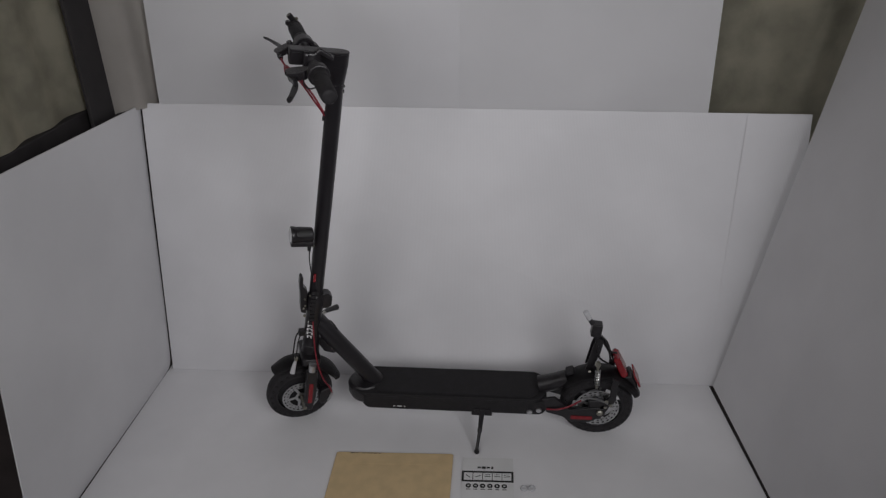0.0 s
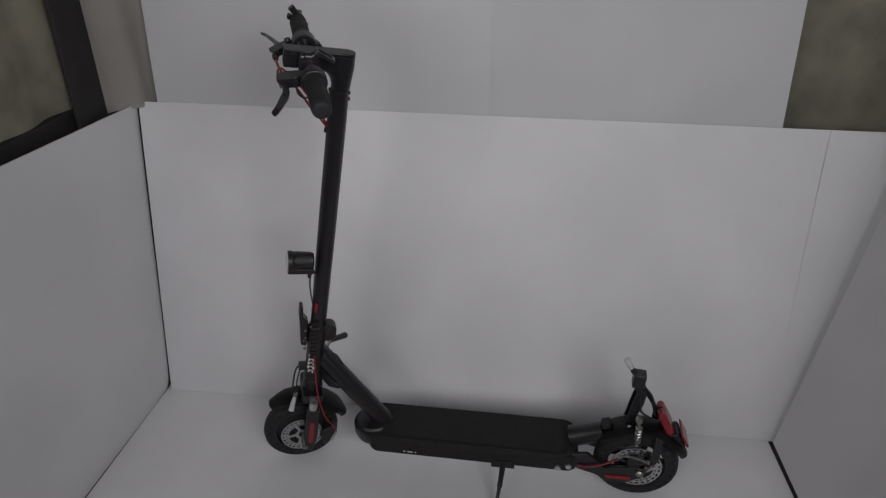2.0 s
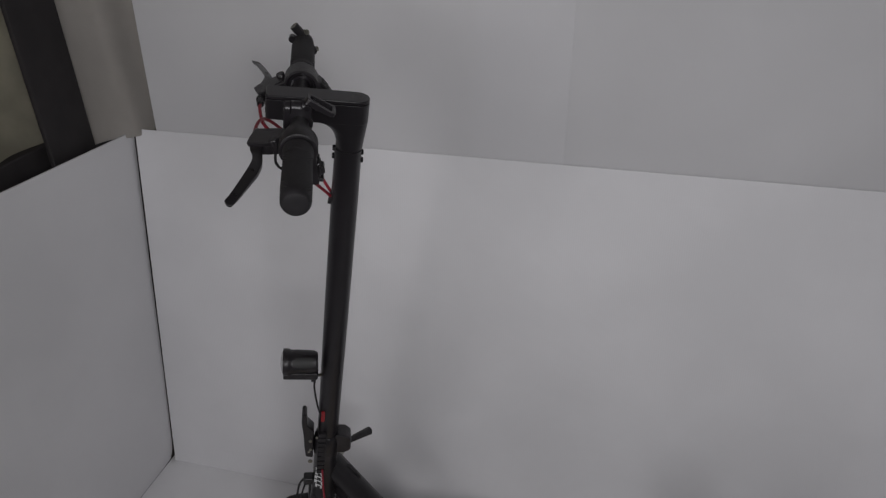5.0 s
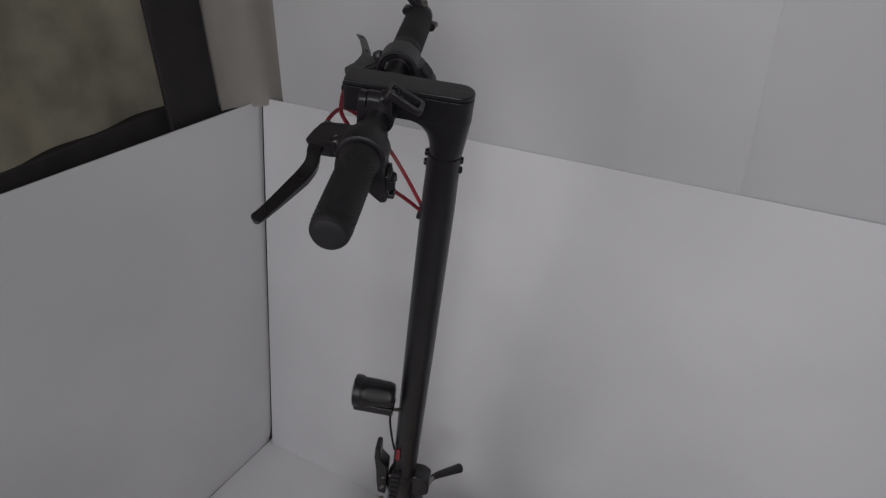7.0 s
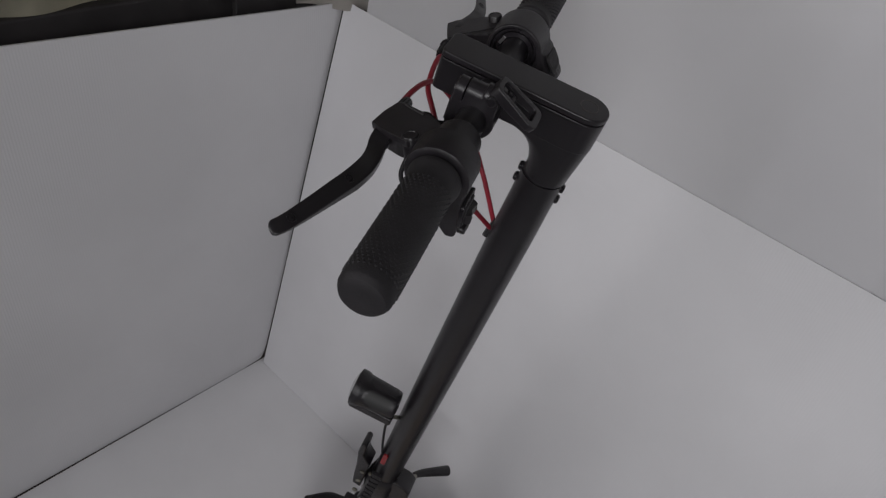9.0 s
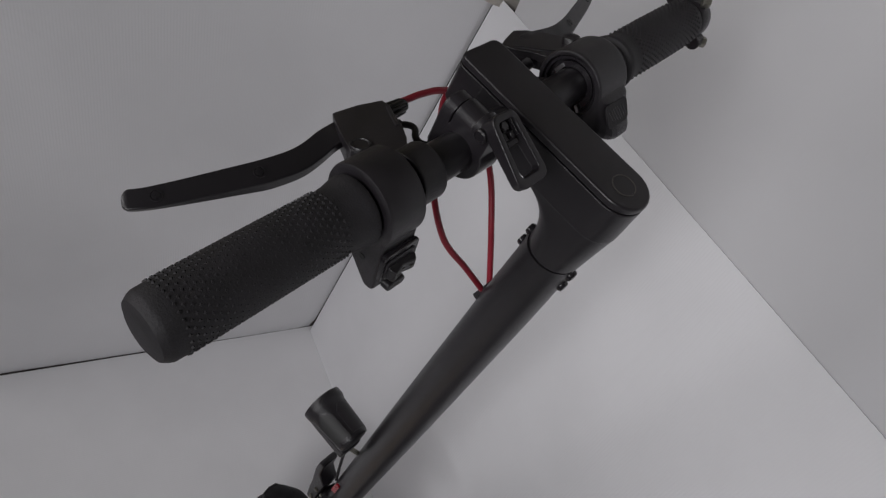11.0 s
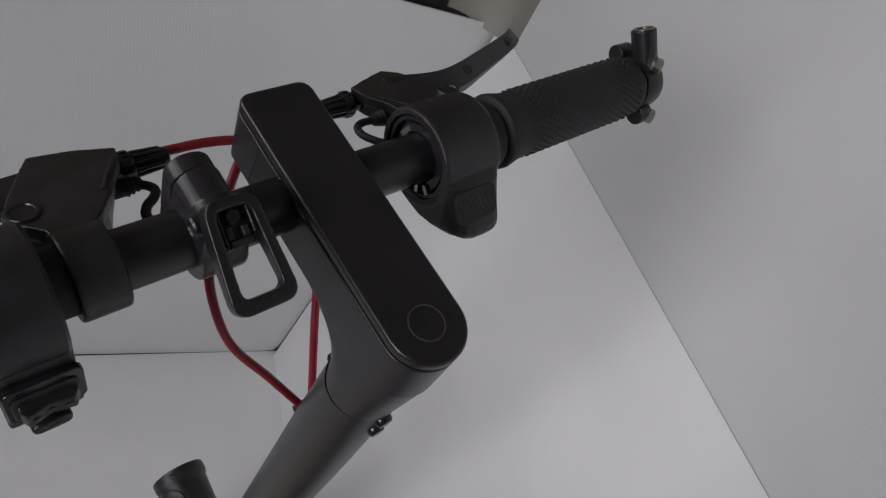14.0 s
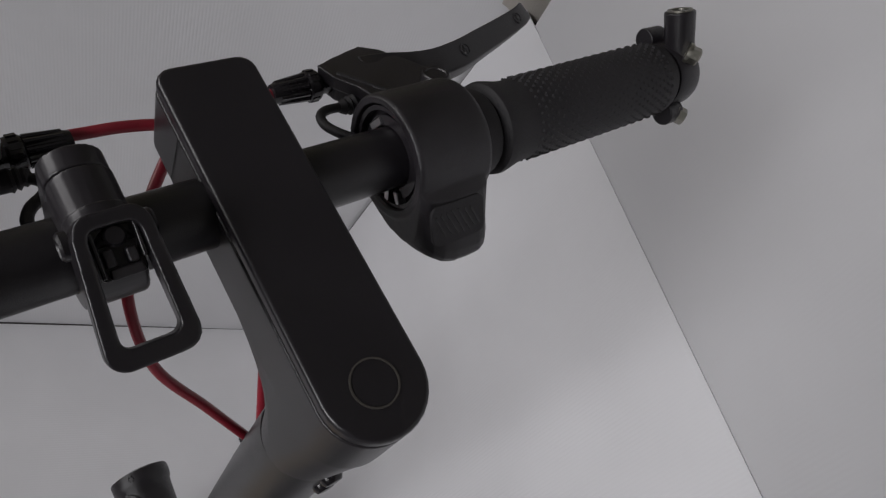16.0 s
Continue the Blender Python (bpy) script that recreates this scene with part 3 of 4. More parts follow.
    lathe(bm, [(0.0019, 0), (0.0019, 0.0006), (0.0008, 0.0003)], m @ Matrix.Translation((-0.010, 0.0300, 0.1368)), 12)
    part("screw", bm, INK, hous)


switch_housing()


def throttle():
    # section across the bar: x backwards, y down
    sect = [(0.0, -0.0246), (0.0090, -0.0229), (0.0174, -0.0174), (0.0225, -0.0100), (0.0252, -0.0092), (0.0285, -0.0080), (0.0335, -0.0020), (0.0390, 0.0040), (0.0430, 0.0078), (0.0447, 0.0110), (0.0442, 0.0142), (0.0405, 0.0172), (0.0330, 0.0200), (0.0180, 0.0236), (0.0070, 0.0246), (0.0, 0.0246)]
    bm = bmesh.new()
    rows = []
    for z, reach in ((0.0538, 0.031), (0.0550, 0.035), (0.0575, 0.0395), (0.0610, 0.0430), (0.0655, 0.0447), (0.0720, 0.0450), (0.0775, 0.0448), (0.0810, 0.0432), (0.0836, 0.0398), (0.0850, 0.0340), (0.0856, 0.0290)):
        k = (reach - 0.020) / 0.0247
        rows.append([bm.verts.new(BARM @ Vector((-(b if b < 0.020 else 0.020 + (b - 0.020) * k), d, -z))) for b, d in sect])
    n = len(sect)
    for r0, r1 in zip(rows, rows[1:]):
        for i in range(n):
            bm.faces.new((r0[i], r0[(i + 1) % n], r1[(i + 1) % n], r1[i]))
    bm.faces.new(rows[0][::-1])
    bm.faces.new(rows[-1])
    far = BARM @ Matrix.Diagonal((1, 1, -1, 1))
    lathe(bm, [(0.0165, 0.0590), (0.0215, 0.0590), (0.0215, 0.0538), (0.0240, 0.0535), (0.0250, 0.0550), (0.0250, 0.0862), (0.0242, 0.0880), (0.0225, 0.0888), (0.0165, 0.0888), (0.0165, 0.0590)], far, 56, False)
    thr = melt(part("throttle_housing", bm, PLASTIC, handlebar, "black thumb throttle housing with a thumb lobe"), 0.0005, 3)
    # hollow of the housing: cut back to a recessed face round the bar
    tool = bmesh.new()
    lathe(tool, [(0.0208, 0.050), (0.0208, 0.0600)], far, 48)
    cutter = part("hollow", tool, PLASTIC, thr)
    cut = thr.modifiers.new("hollow", "BOOLEAN")
    cut.object, cut.operation, cut.solver = cutter, "DIFFERENCE", "EXACT"
    bpy.context.view_layer.update()
    me = bpy.data.meshes.new_from_object(thr.evaluated_get(bpy.context.evaluated_depsgraph_get()))
    thr.modifiers.clear()
    thr.data = me
    bpy.data.objects.remove(cutter)
    bm = bmesh.new()
    ring(bm, far @ Matrix.Translation((0, 0, 0.0552)), 0.0206, 0.0188, 0.004, 48)
    part("inner_ring", bm, GLOSS, thr, "glossy black inner ring")
    bm = bmesh.new()
    a0, n = 150, 26
    rows = []
    for k in range(n + 1):
        t = radians(a0 + 285 * k / n)
        rows.append([bm.verts.new(far @ Vector((r * math.cos(t), r * math.sin(t), z))) for r, z in ((0.0126, 0.0568), (0.0166, 0.0568), (0.0166, 0.0600), (0.0126, 0.0600))])
    for r0, r1 in zip(rows, rows[1:]):
        for i in range(4):
            bm.faces.new((r0[i], r0[(i + 1) % 4], r1[(i + 1) % 4], r1[i]))
    bm.faces.new(rows[0][::-1])
    bm.faces.new(rows[-1])
    part("clamp_ring", bm, GLOSS, thr, "glossy split clamp ring")
    for t in (118, 142):
        bm = bmesh.new()
        block(bm, (0.0172, 0, 0.0572), (0.0070, 0.0028, 0.0036), far @ Matrix.Rotation(radians(t), 4, "Z"))
        part("clamp_tab", bm, SILVER, thr, "bare metal clamp tab", True, 0.0005)
    bm = bmesh.new()
    block(bm, (0.0140, 0.0, 0.0566), (0.0026, 0.0080, 0.0012), far @ Matrix.Rotation(radians(-18), 4, "Z"))
    part("worn_edge", bm, SILVER, thr, "bare worn metal edge")
    # thumb pad with diagonal ribs on the sloping face of the lobe
    down, out = Vector((-0.66, 0.75, 0)).normalized(), Vector((-0.75, -0.66, 0)).normalized()
    pad = BARM @ Matrix.Translation((-0.0345, -0.0018, -0.0670)) @ Matrix((down, Vector((0, 0, -1)), out)).transposed().to_4x4()
    # in pad: x down the slope, y along the bar, z out of the face
    bm = bmesh.new()
    slab(bm, rounded(-0.0082, -0.0125, 0.0082, 0.0130, 0.0040, 5), -0.0012, 0.0003, pad)
    paddle = part("thumb_pad", bm, RUBBER, thr, "rubber thumb pad with diagonal ribs", True, 0.0004)
    for k in range(7):
        bm = bmesh.new()
        y = -0.0084 + 0.0028 * k
        block(bm, (0, 0, 0.0003), (0.0120 - 0.0010 * abs(k - 3), 0.0008, 0.0006), pad @ Matrix.Translation((0, y, 0)) @ Matrix.Rotation(radians(28), 4, "Z"))
        part("rib", bm, PLASTIC, paddle)
    bm = bmesh.new()
    lathe(bm, [(0.0126, 0.0885), (0.0180, 0.0886), (0.0184, 0.0900), (0.0182, 0.0985), (0.0172, 0.1002), (0.0126, 0.1004)], far, 40)
    part("sleeve", bm, RUBBER, thr)


throttle()


def hook():
    """A bag hook: a moulded body over the bar in two halves, and a ring hinged on its back."""
    across = MB @ Matrix(((0, 0, 1, 0), (1, 0, 0, 0.0515), (0, 1, 0, 0), (0, 0, 0, 1)))
    # in across: x to the near side, y up, z forward

    def arch(top, foot, half):
        r = half * 0.94
        return [(half, foot)] + [(r * math.cos(radians(a)) * half / r, top - r + r * math.sin(radians(a))) for a in range(0, 181, 15)] + [(-half, foot)]

    bm = bmesh.new()
    slab(bm, arch(0.0275, -0.004, 0.0094), -0.0130, 0.0118, across)
    slab(bm, arch(0.0300, -0.004, 0.0094), -0.0150, -0.002, across)
    lathe(bm, [(0.0122, 0.0421), (0.0172, 0.0421), (0.0176, 0.0430), (0.0176, 0.0600), (0.0172, 0.0609), (0.0122, 0.0609)], BARM, 40)
    body = melt(part("hook_body", bm, SATIN, handlebar, "black bag hook clamped round the bar"), 0.0005, 6)
    bm = bmesh.new()
    slab(bm, arch(0.0262, -0.0130, 0.0094), 0.0126, 0.0200, across)
    slab(bm, arch(0.0240, -0.0110, 0.0080), 0.0195, 0.0215, across)
    melt(part("front_half", bm, SATIN, body, "front half of the clamp"), 0.0005, 6)
    # the ring lies in a plane that falls backwards
    flat = MB @ Matrix.Translation((-0.0060, 0.0512, 0.0350)) @ Matrix.Rotation(radians(180), 4, "Z") @ Matrix.Rotation(radians(26.5), 4, "Y")
    # in flat: x backwards down the ring, y to the far side, z up out of it
    bm = bmesh.new()
    outer = [(x, y * (0.74 + 0.26 * x / 0.044)) for x, y in rounded(0.0020, -0.0133, 0.0446, 0.0133, 0.0062, 6)]
    inner = [(x, y * (0.74 + 0.26 * x / 0.044)) for x, y in rounded(0.0062, -0.0084, 0.0388, 0.0084, 0.0032, 6)]
    z0, z1 = -0.0034, 0.0030
    lo_o, hi_o = ([bm.verts.new(flat @ Vector((x, y, z - (0.006 * max(0, 1 - x / 0.018) if z < 0 else 0)))) for x, y in outer] for z in (z0, z1))
    lo_i, hi_i = ([bm.verts.new(flat @ Vector((x, y, z - (0.006 * max(0, 1 - x / 0.018) if z < 0 else 0)))) for x, y in inner] for z in (z0, z1))
    n = len(outer)
    for i in range(n):
        j = (i + 1) % n
        bm.faces.new((lo_o[i], lo_o[j], hi_o[j], hi_o[i]))
        bm.faces.new((lo_i[i], lo_i[j], hi_i[j], hi_i[i]))
        bm.faces.new((hi_o[i], hi_o[j], hi_i[j], hi_i[i]))
        bm.faces.new((lo_o[i], lo_o[j], lo_i[j], lo_i[i]))
    melt(part("hook_ring", bm, SATIN, body, "rounded black ring of the hook"), 0.0005, 12)
    for y, x in ((-0.0112, 0.0080), (0.0112, 0.0080)):
        bm = bmesh.new()
        lathe(bm, [(0.0042, -0.0012), (0.0042, 0.0008), (0.0034, 0.0016), (0.0030, 0.0010), (0.001, 0.0010)], flat @ Matrix.Translation((x, y, -0.0085)) @ Matrix.Rotation(radians(90 if y < 0 else -90), 4, "X"), 16)
        part("hook_pin", bm, BLACK, body, "round hinge pin")
    # the latch inside the ring: a frame, a round boss, two teeth and a tongue
    bm = bmesh.new()
    slab(bm, rounded(0.0040, -0.0062, 0.0205, 0.0062, 0.0012, 3), -0.0090, -0.0024, flat)
    part("latch_base", bm, GLOSS, body, "glossy black latch in the ring", True, 0.0006)
    bm = bmesh.new()
    for c, z in (((0.0046, 0.0, 0.0), (0.0014, 0.0125, 0.0030)), ((0.0120, -0.0058, 0.0), (0.0150, 0.0012, 0.0030)), ((0.0105, 0.0058, 0.0), (0.0120, 0.0012, 0.0030))):
        block(bm, c, z, flat)
    part("latch_frame", bm, GLOSS, body, "", True, 0.0004)
    bm = bmesh.new()
    lathe(bm, [(0.0032, -0.003), (0.0032, -0.0004), (0.0024, 0.0004), (0.001, 0.0004)], flat @ Matrix.Translation((0.0090, 0.0002, 0)), 18)
    part("latch_boss", bm, GLOSS, body)
    for x, y, lx, ly in ((0.0145, -0.0030, 0.0050, 0.0028), (0.0150, 0.0030, 0.0042, 0.0030), (0.0190, 0.0004, 0.0030, 0.0090)):
        bm = bmesh.new()
        block(bm, (x, y, -0.0016), (lx, ly, 0.0034), flat)
        part("latch_tooth", bm, PLASTIC, body, "", True, 0.0007)


hook()


def mirror_mount():
    bm = bmesh.new()
    lathe(bm, [(0.0135, -0.2360), (0.0158, -0.2350), (0.0165, -0.2325), (0.0165, -0.222), (0.0155, -0.2205)], BARM, 32)
    mm = part("mirror_clamp", bm, BLACK, handlebar, "black mirror clamp on the end of the bar")
    m = MB @ Matrix.Translation((0, -0.0010, -0.0018))
    bm = bmesh.new()
    cyl(bm, m @ Vector((-0.002, -0.2285, 0.010)), m @ Vector((0.0165, -0.2270, 0.0295)), 0.0072, 0.0076, 24)
    post = part("mirror_post", bm, BLACK, mm, "short black socket for a mirror", True, 0.0008)
    bm = bmesh.new()
    a, h = frame_along(m @ Vector((0.0165, -0.2270, 0.0295)), m @ Vector((0.0184, -0.2269, 0.0315)))
    ring(bm, a, 0.0060, 0.0042, 0.0008, 24)
    part("thread_ring", bm, STEEL, mm)
    bm = bmesh.new()
    cyl(bm, m @ Vector((0.0185, -0.2207, 0.008)), m @ Vector((0.0175, -0.2317, 0.009)), 0.0060, 0.0060, 20)
    block(bm, (0.014, -0.2270, 0.007), (0.008, 0.0085, 0.008), m)
    cyl(bm, m @ Vector((-0.0165, -0.2176, -0.0070)), m @ Vector((-0.0165, -0.2276, -0.0070)), 0.0062, 0.0062, 18)
    part("clamp_ear", bm, BLACK, mm, "", True, 0.0008)
    for p in ((-0.002, -0.2250, 0.0205), (-0.0185, -0.2256, -0.0065)):
        bm = bmesh.new()
        a, h = frame_along(m @ Vector(p), m @ Vector((p[0] - 0.006, p[1] - 0.004, p[2] + 0.001)))
        lathe(bm, [(0.0052, -0.001), (0.0052, 0.001)], a, 18)
        lathe(bm, [(0.0044, 0.001), (0.0044, 0.0052), (0.0036, 0.006)], a, 6)
        part("hex_bolt", bm, STEEL, mm, "dull steel hex bolt", True)


mirror_mount()


def cable(name, pts, r, mat, label, parent=scooter, m=None):
    bm = bmesh.new()
    sweep(bm, [(m @ Vector(p)) if m is not None else Vector(p) for p in pts], r, 10, 8)
    return part(name, bm, mat, parent, label)


cable("brake_cable", [(0.1372, 0.0460, -0.0436), (0.1370, 0.036, -0.0440), (0.1355, 0.022, -0.0432), (0.1325, 0.006, -0.0445), (0.126, -0.010, -0.0500), (0.108, -0.019, -0.066), (0.080, -0.019, -0.094), (0.054, -0.010, -0.124), (0.028, -0.002, -0.161)], 0.0024, RED, "red brake cable", scooter, MH)
cable("brake_cable", [(0.1353, -0.0440, -0.0428), (0.1356, -0.030, -0.0430), (0.133, -0.012, -0.0450), (0.1285, 0.004, -0.0495), (0.116, 0.018, -0.057), (0.098, 0.033, -0.072), (0.0844, 0.040, -0.087), (0.064, 0.037, -0.114), (0.045, 0.020, -0.140), (0.028, 0.004, -0.165)], 0.0024, RED, "red brake cable", scooter, MH)
cable("throttle_wire", [(0.070, 0.125, -0.040), (0.090, 0.128, -0.050), (0.104, 0.120, -0.046), (0.106, 0.108, -0.034)], 0.0018, RUBBER, "thin black wire", scooter, MH)


# ---- headlight and folding joint ----
def headlight():
    bm = bmesh.new()
    m = ML @ Matrix.Translation((0.026, 0.020, -0.496)) @ Matrix.Rotation(radians(92), 4, "Y")
    lathe(bm, [(0.012, 0.0), (0.0172, 0.0012), (0.0186, 0.004), (0.0192, 0.008), (0.0220, 0.047), (0.0236, 0.0495), (0.0243, 0.053), (0.0243, 0.0595), (0.0238, 0.0605), (0.0222, 0.0605)], m, 40)
    lamp = part("headlight", bm, PLASTIC, scooter, "black tapered headlight on a bracket")
    bm = bmesh.new()
    lathe(bm, [(0.0220, 0.0595), (0.018, 0.0625), (0.010, 0.0645), (0.002, 0.065)], m, 32)
    part("lens", bm, CLEAR, lamp, "clear headlight lens")

    def panel(name, at, wide, lift, h0, h1, mat, label):
        """A curved panel on the lamp's side, arched towards the lens."""
        bm = bmesh.new()
        grid = []
        for i in range(9):
            u = -1 + i / 4
            top = h1 - 0.009 * abs(u) ** 2.4
            row = []
            for k in range(7):
                h = h0 + (top - h0) * k / 6
                r = 0.0192 + 0.0028 * (h - 0.008) / 0.039 + lift
                t = radians(at + wide * u)
                row.append(bm.verts.new(m @ Vector((r * math.cos(t), r * math.sin(t), h))))
            grid.append(row)
        for a, b in zip(grid, grid[1:]):
            for k in range(6):
                bm.faces.new((a[k], a[k + 1], b[k + 1], b[k]))
        bmesh.ops.recalc_face_normals(bm, faces=bm.faces)
        bmesh.ops.solidify(bm, geom=bm.faces[:], thickness=0.0012)
        part(name, bm, mat, lamp, label)

    panel("side_frame", 128, 31, 0.0006, 0.004, 0.0455, PLASTIC, "")
    panel("side_window", 128, 24, 0.0010, 0.008, 0.0425, INK, "dark glossy side window")
    panel("top_panel", 196, 26, 0.0008, 0.006, 0.0435, PLASTIC, "raised arched panel")
    for k in range(6):
        bm = bmesh.new()
        t = 2 * math.pi * k / 6
        a = m @ Matrix.Rotation(radians(158), 4, "Z") @ Matrix.Translation((0.0242, 0.0022 * math.cos(t), 0.0550 + 0.0022 * math.sin(t)))
        block(bm, (0, 0, 0), (0.0004, 0.0010, 0.0010), a)
        part("moulded_mark", bm, GLOSS, lamp)
    bm = bmesh.new()
    block(bm, (0.0555, 0.020, -0.5205), (0.0610, 0.030, 0.0150), ML)
    part("lamp_base", bm, PLASTIC, lamp, "", True, 0.003)
    bm = bmesh.new()
    sweep(bm, [ML @ Vector(p) for p in ((0.046, 0.020, -0.528), (0.032, 0.016, -0.534), (0.018, 0.008, -0.541))], 0.003, 8)
    part("bracket", bm, STEEL, lamp, "bent steel bracket")
    bm = bmesh.new()
    sweep(bm, [ML @ Vector(p) for p in ((0.036, 0.020, -0.526), (0.030, 0.018, -0.538), (0.030, 0.012, -0.570), (0.024, 0.012, -0.610), (0.018, 0.014, -0.635))], 0.0018, 8)
    part("wire", bm, RUBBER, lamp)
    bm = bmesh.new()
    block(bm, (0.033, 0.011, -0.545), (0.007, 0.008, 0.016), ML)
    part("connector", bm, PLASTIC, lamp, "", True, 0.001)


headlight()


def fold_joint():
    bm = bmesh.new()
    lathe(bm, [(0.0205, -0.705), (0.0235, -0.709), (0.0255, -0.722), (0.0265, -0.748), (0.0250, -0.756), (0.0230, -0.775), (0.0235, -0.862), (0.0255, -0.868), (0.0255, -0.884), (0.020, -0.888)], ML, 36)
    joint = part("folding_joint", bm, BLACK, scooter, "black folding joint and head tube with bolts")
    # latch plate standing up at the front
    bm = bmesh.new()
    m = ML @ Matrix(((1, 0, 0, 0), (0, 0, 1, 0), (0, 1, 0, 0), (0, 0, 0, 1)))
    slab(bm, [(0.026, -0.768), (0.040, -0.764), (0.0435, -0.735), (0.0455, -0.705), (0.0505, -0.668), (0.0500, -0.645), (0.0455, -0.641), (0.0410, -0.646), (0.0400, -0.672), (0.033, -0.682), (0.026, -0.690)], -0.012, 0.014, m)
    plate = part("latch_plate", bm, BLACK, joint, "", True, 0.0025)
    bm = bmesh.new()
    slab(bm, [(-0.048, -0.744), (-0.047, -0.712), (-0.036, -0.702), (-0.018, -0.700), (-0.010, -0.712), (-0.008, -0.752), (-0.036, -0.752)], -0.016, 0.016, m)
    part("rear_block", bm, PLASTIC, joint, "", True, 0.004)
    for f, a, r in ((0.032, -0.716, 0.0034), (0.031, -0.735, 0.0028), (0.034, -0.748, 0.0026), (0.031, -0.770, 0.0044), (0.020, -0.700, 0.003)):
        bm = bmesh.new()
        lathe(bm, [(r, 0), (r, 0.0022), (r * 0.6, 0.003)], ML @ Matrix.Translation((f, 0.014 + (0.005 if f < 0.032 else 0), a)) @ Matrix.Rotation(radians(-90), 4, "X"), 12)
        part("bolt", bm, STEEL, joint, "dull steel bolt")
    # row of rubber pleats beside the joint
    for k in range(9):
        bm = bmesh.new()
        m2 = ML @ Matrix.Translation((0.010, 0.0235, -0.688 - 0.0135 * k))
        slab(bm, rounded(-0.0075, -0.003, 0.0075, 0.003, 0.002, 3), -0.0048, 0.0048, m2)
        part("pleat", bm, RUBBER, joint, "", True)
    bm = bmesh.new()
    slab(bm, rounded(-0.0035, -0.014, 0.0035, 0.014, 0.003, 4), 0.0, 0.0025, ML @ Matrix.Translation((0.011, 0.0185, -0.640)) @ Matrix.Rotation(radians(-90), 4, "X"))
    part("reflector", bm, REDREF, joint, "small red reflector")
    # white lettering on the head tube, as plain strokes
    for k, (w, a) in enumerate(((0.017, -0.797), (0.017, -0.810), (0.020, -0.823), (0.020, -0.836), (0.015, -0.849))):
        for s in (-1, 1):
            bm = bmesh.new()
            m2 = ML @ Matrix.Rotation(radians(62), 4, "Z") @ Matrix.Translation((0.0237, 0, a))
            block(bm, (0, s * w * 0.36, 0), (0.0012, w * 0.26, 0.0085), m2)
            part("print_stroke", bm, WHITE, joint)
        bm = bmesh.new()
        block(bm, (0, 0, 0.003), (0.0012, w * 0.9, 0.0022), m2)
        part("print_stroke", bm, WHITE, joint)
    # quick lever on the far side
    bm = bmesh.new()
    cyl(bm, (-0.298, 1.560, 0.385), (-0.312, 1.632, 0.352), 0.005, 0.004, 12)
    part("lever_pin", bm, STEEL, joint, "bare metal pin")
    bm = bmesh.new()
    sweep(bm, [(-0.316, 1.634, 0.349), (-0.312, 1.650, 0.343), (-0.303, 1.672, 0.335), (-0.292, 1.698, 0.325)], (0.0055, 0.0095), 12)
    part("quick_lever", bm, PLASTIC, joint, "black quick release lever")
    cable("hose", [(-0.292, 1.552, 0.372), (-0.272, 1.556, 0.372), (-0.258, 1.556, 0.350), (-0.252, 1.556, 0.330)], 0.0022, RUBBER, "thin black hose", joint)


fold_joint()


# ---- wheels ----
def wheel(name, m, label, width=0.048, motor=False, size=1.0):
    """A wheel round the z axis of m: solid tyre with side holes, rim, spokes and hub."""
    R = 0.109
    w = width / 2
    m = m @ Matrix.Diagonal((size, size, 1, 1))
    bm = bmesh.new()
    prof = [(0.080, -w * 0.86), (0.090, -w), (0.099, -w * 0.94), (0.106, -w * 0.62), (R, 0), (0.106, w * 0.62), (0.099, w * 0.94), (0.090, w), (0.080, w * 0.86)]
    lathe(bm, prof, m, 56, False)
    wh = part(name, bm, TYRE, scooter, label)
    for k in range(24):
        t = 2 * math.pi * k / 24
        bm = bmesh.new()
        a = m @ Matrix.Translation((0.0925 * math.cos(t), 0.0925 * math.sin(t), w - 0.0012))
        lathe(bm, [(0.0046, -0.002), (0.0046, 0.0018), (0.0036, 0.0018), (0.0034, -0.001)], a, 10, True)
        part("tyre_hole", bm, GLOSS, wh)
    for k in range(40):
        bm = bmesh.new()
        t = 2 * math.pi * k / 40
        a = m @ Matrix.Rotation(t, 4, "Z")
        for s in (-1, 1):
            block(bm, (0.1008, 0.0, s * w * 0.50), (0.0075, 0.008, w * 0.5), a @ Matrix.Rotation(radians(s * 9), 4, "X"))
        part("tread_block", bm, TYRE, wh)
    bm = bmesh.new()
    lathe(bm, [(0.081, -w * 0.8), (0.074, -w * 0.8), (0.071, -w * 0.5), (0.071, w * 0.5), (0.074, w * 0.8), (0.081, w * 0.8)], m, 48, False)
    part("rim", bm, BLACK, wh)
    bm = bmesh.new()
    lathe(bm, [(0.012, -w * 0.9), (0.036 if motor else 0.022, -w * 0.7), (0.044 if motor else 0.024, 0), (0.036 if motor else 0.022, w * 0.7), (0.012, w * 0.9)], m, 32)
    part("hub", bm, BLACK, wh)
    for k in range(5):
        bm = bmesh.new()
        a = m @ Matrix.Rotation(2 * math.pi * k / 5, 4, "Z")
        slab(bm, [(0.018, -0.010), (0.073, -0.006), (0.073, 0.006), (0.018, 0.010)], -w * 0.4, w * 0.4, a)
        part("spoke", bm, BLACK, wh, "", True, 0.002)
    return wh


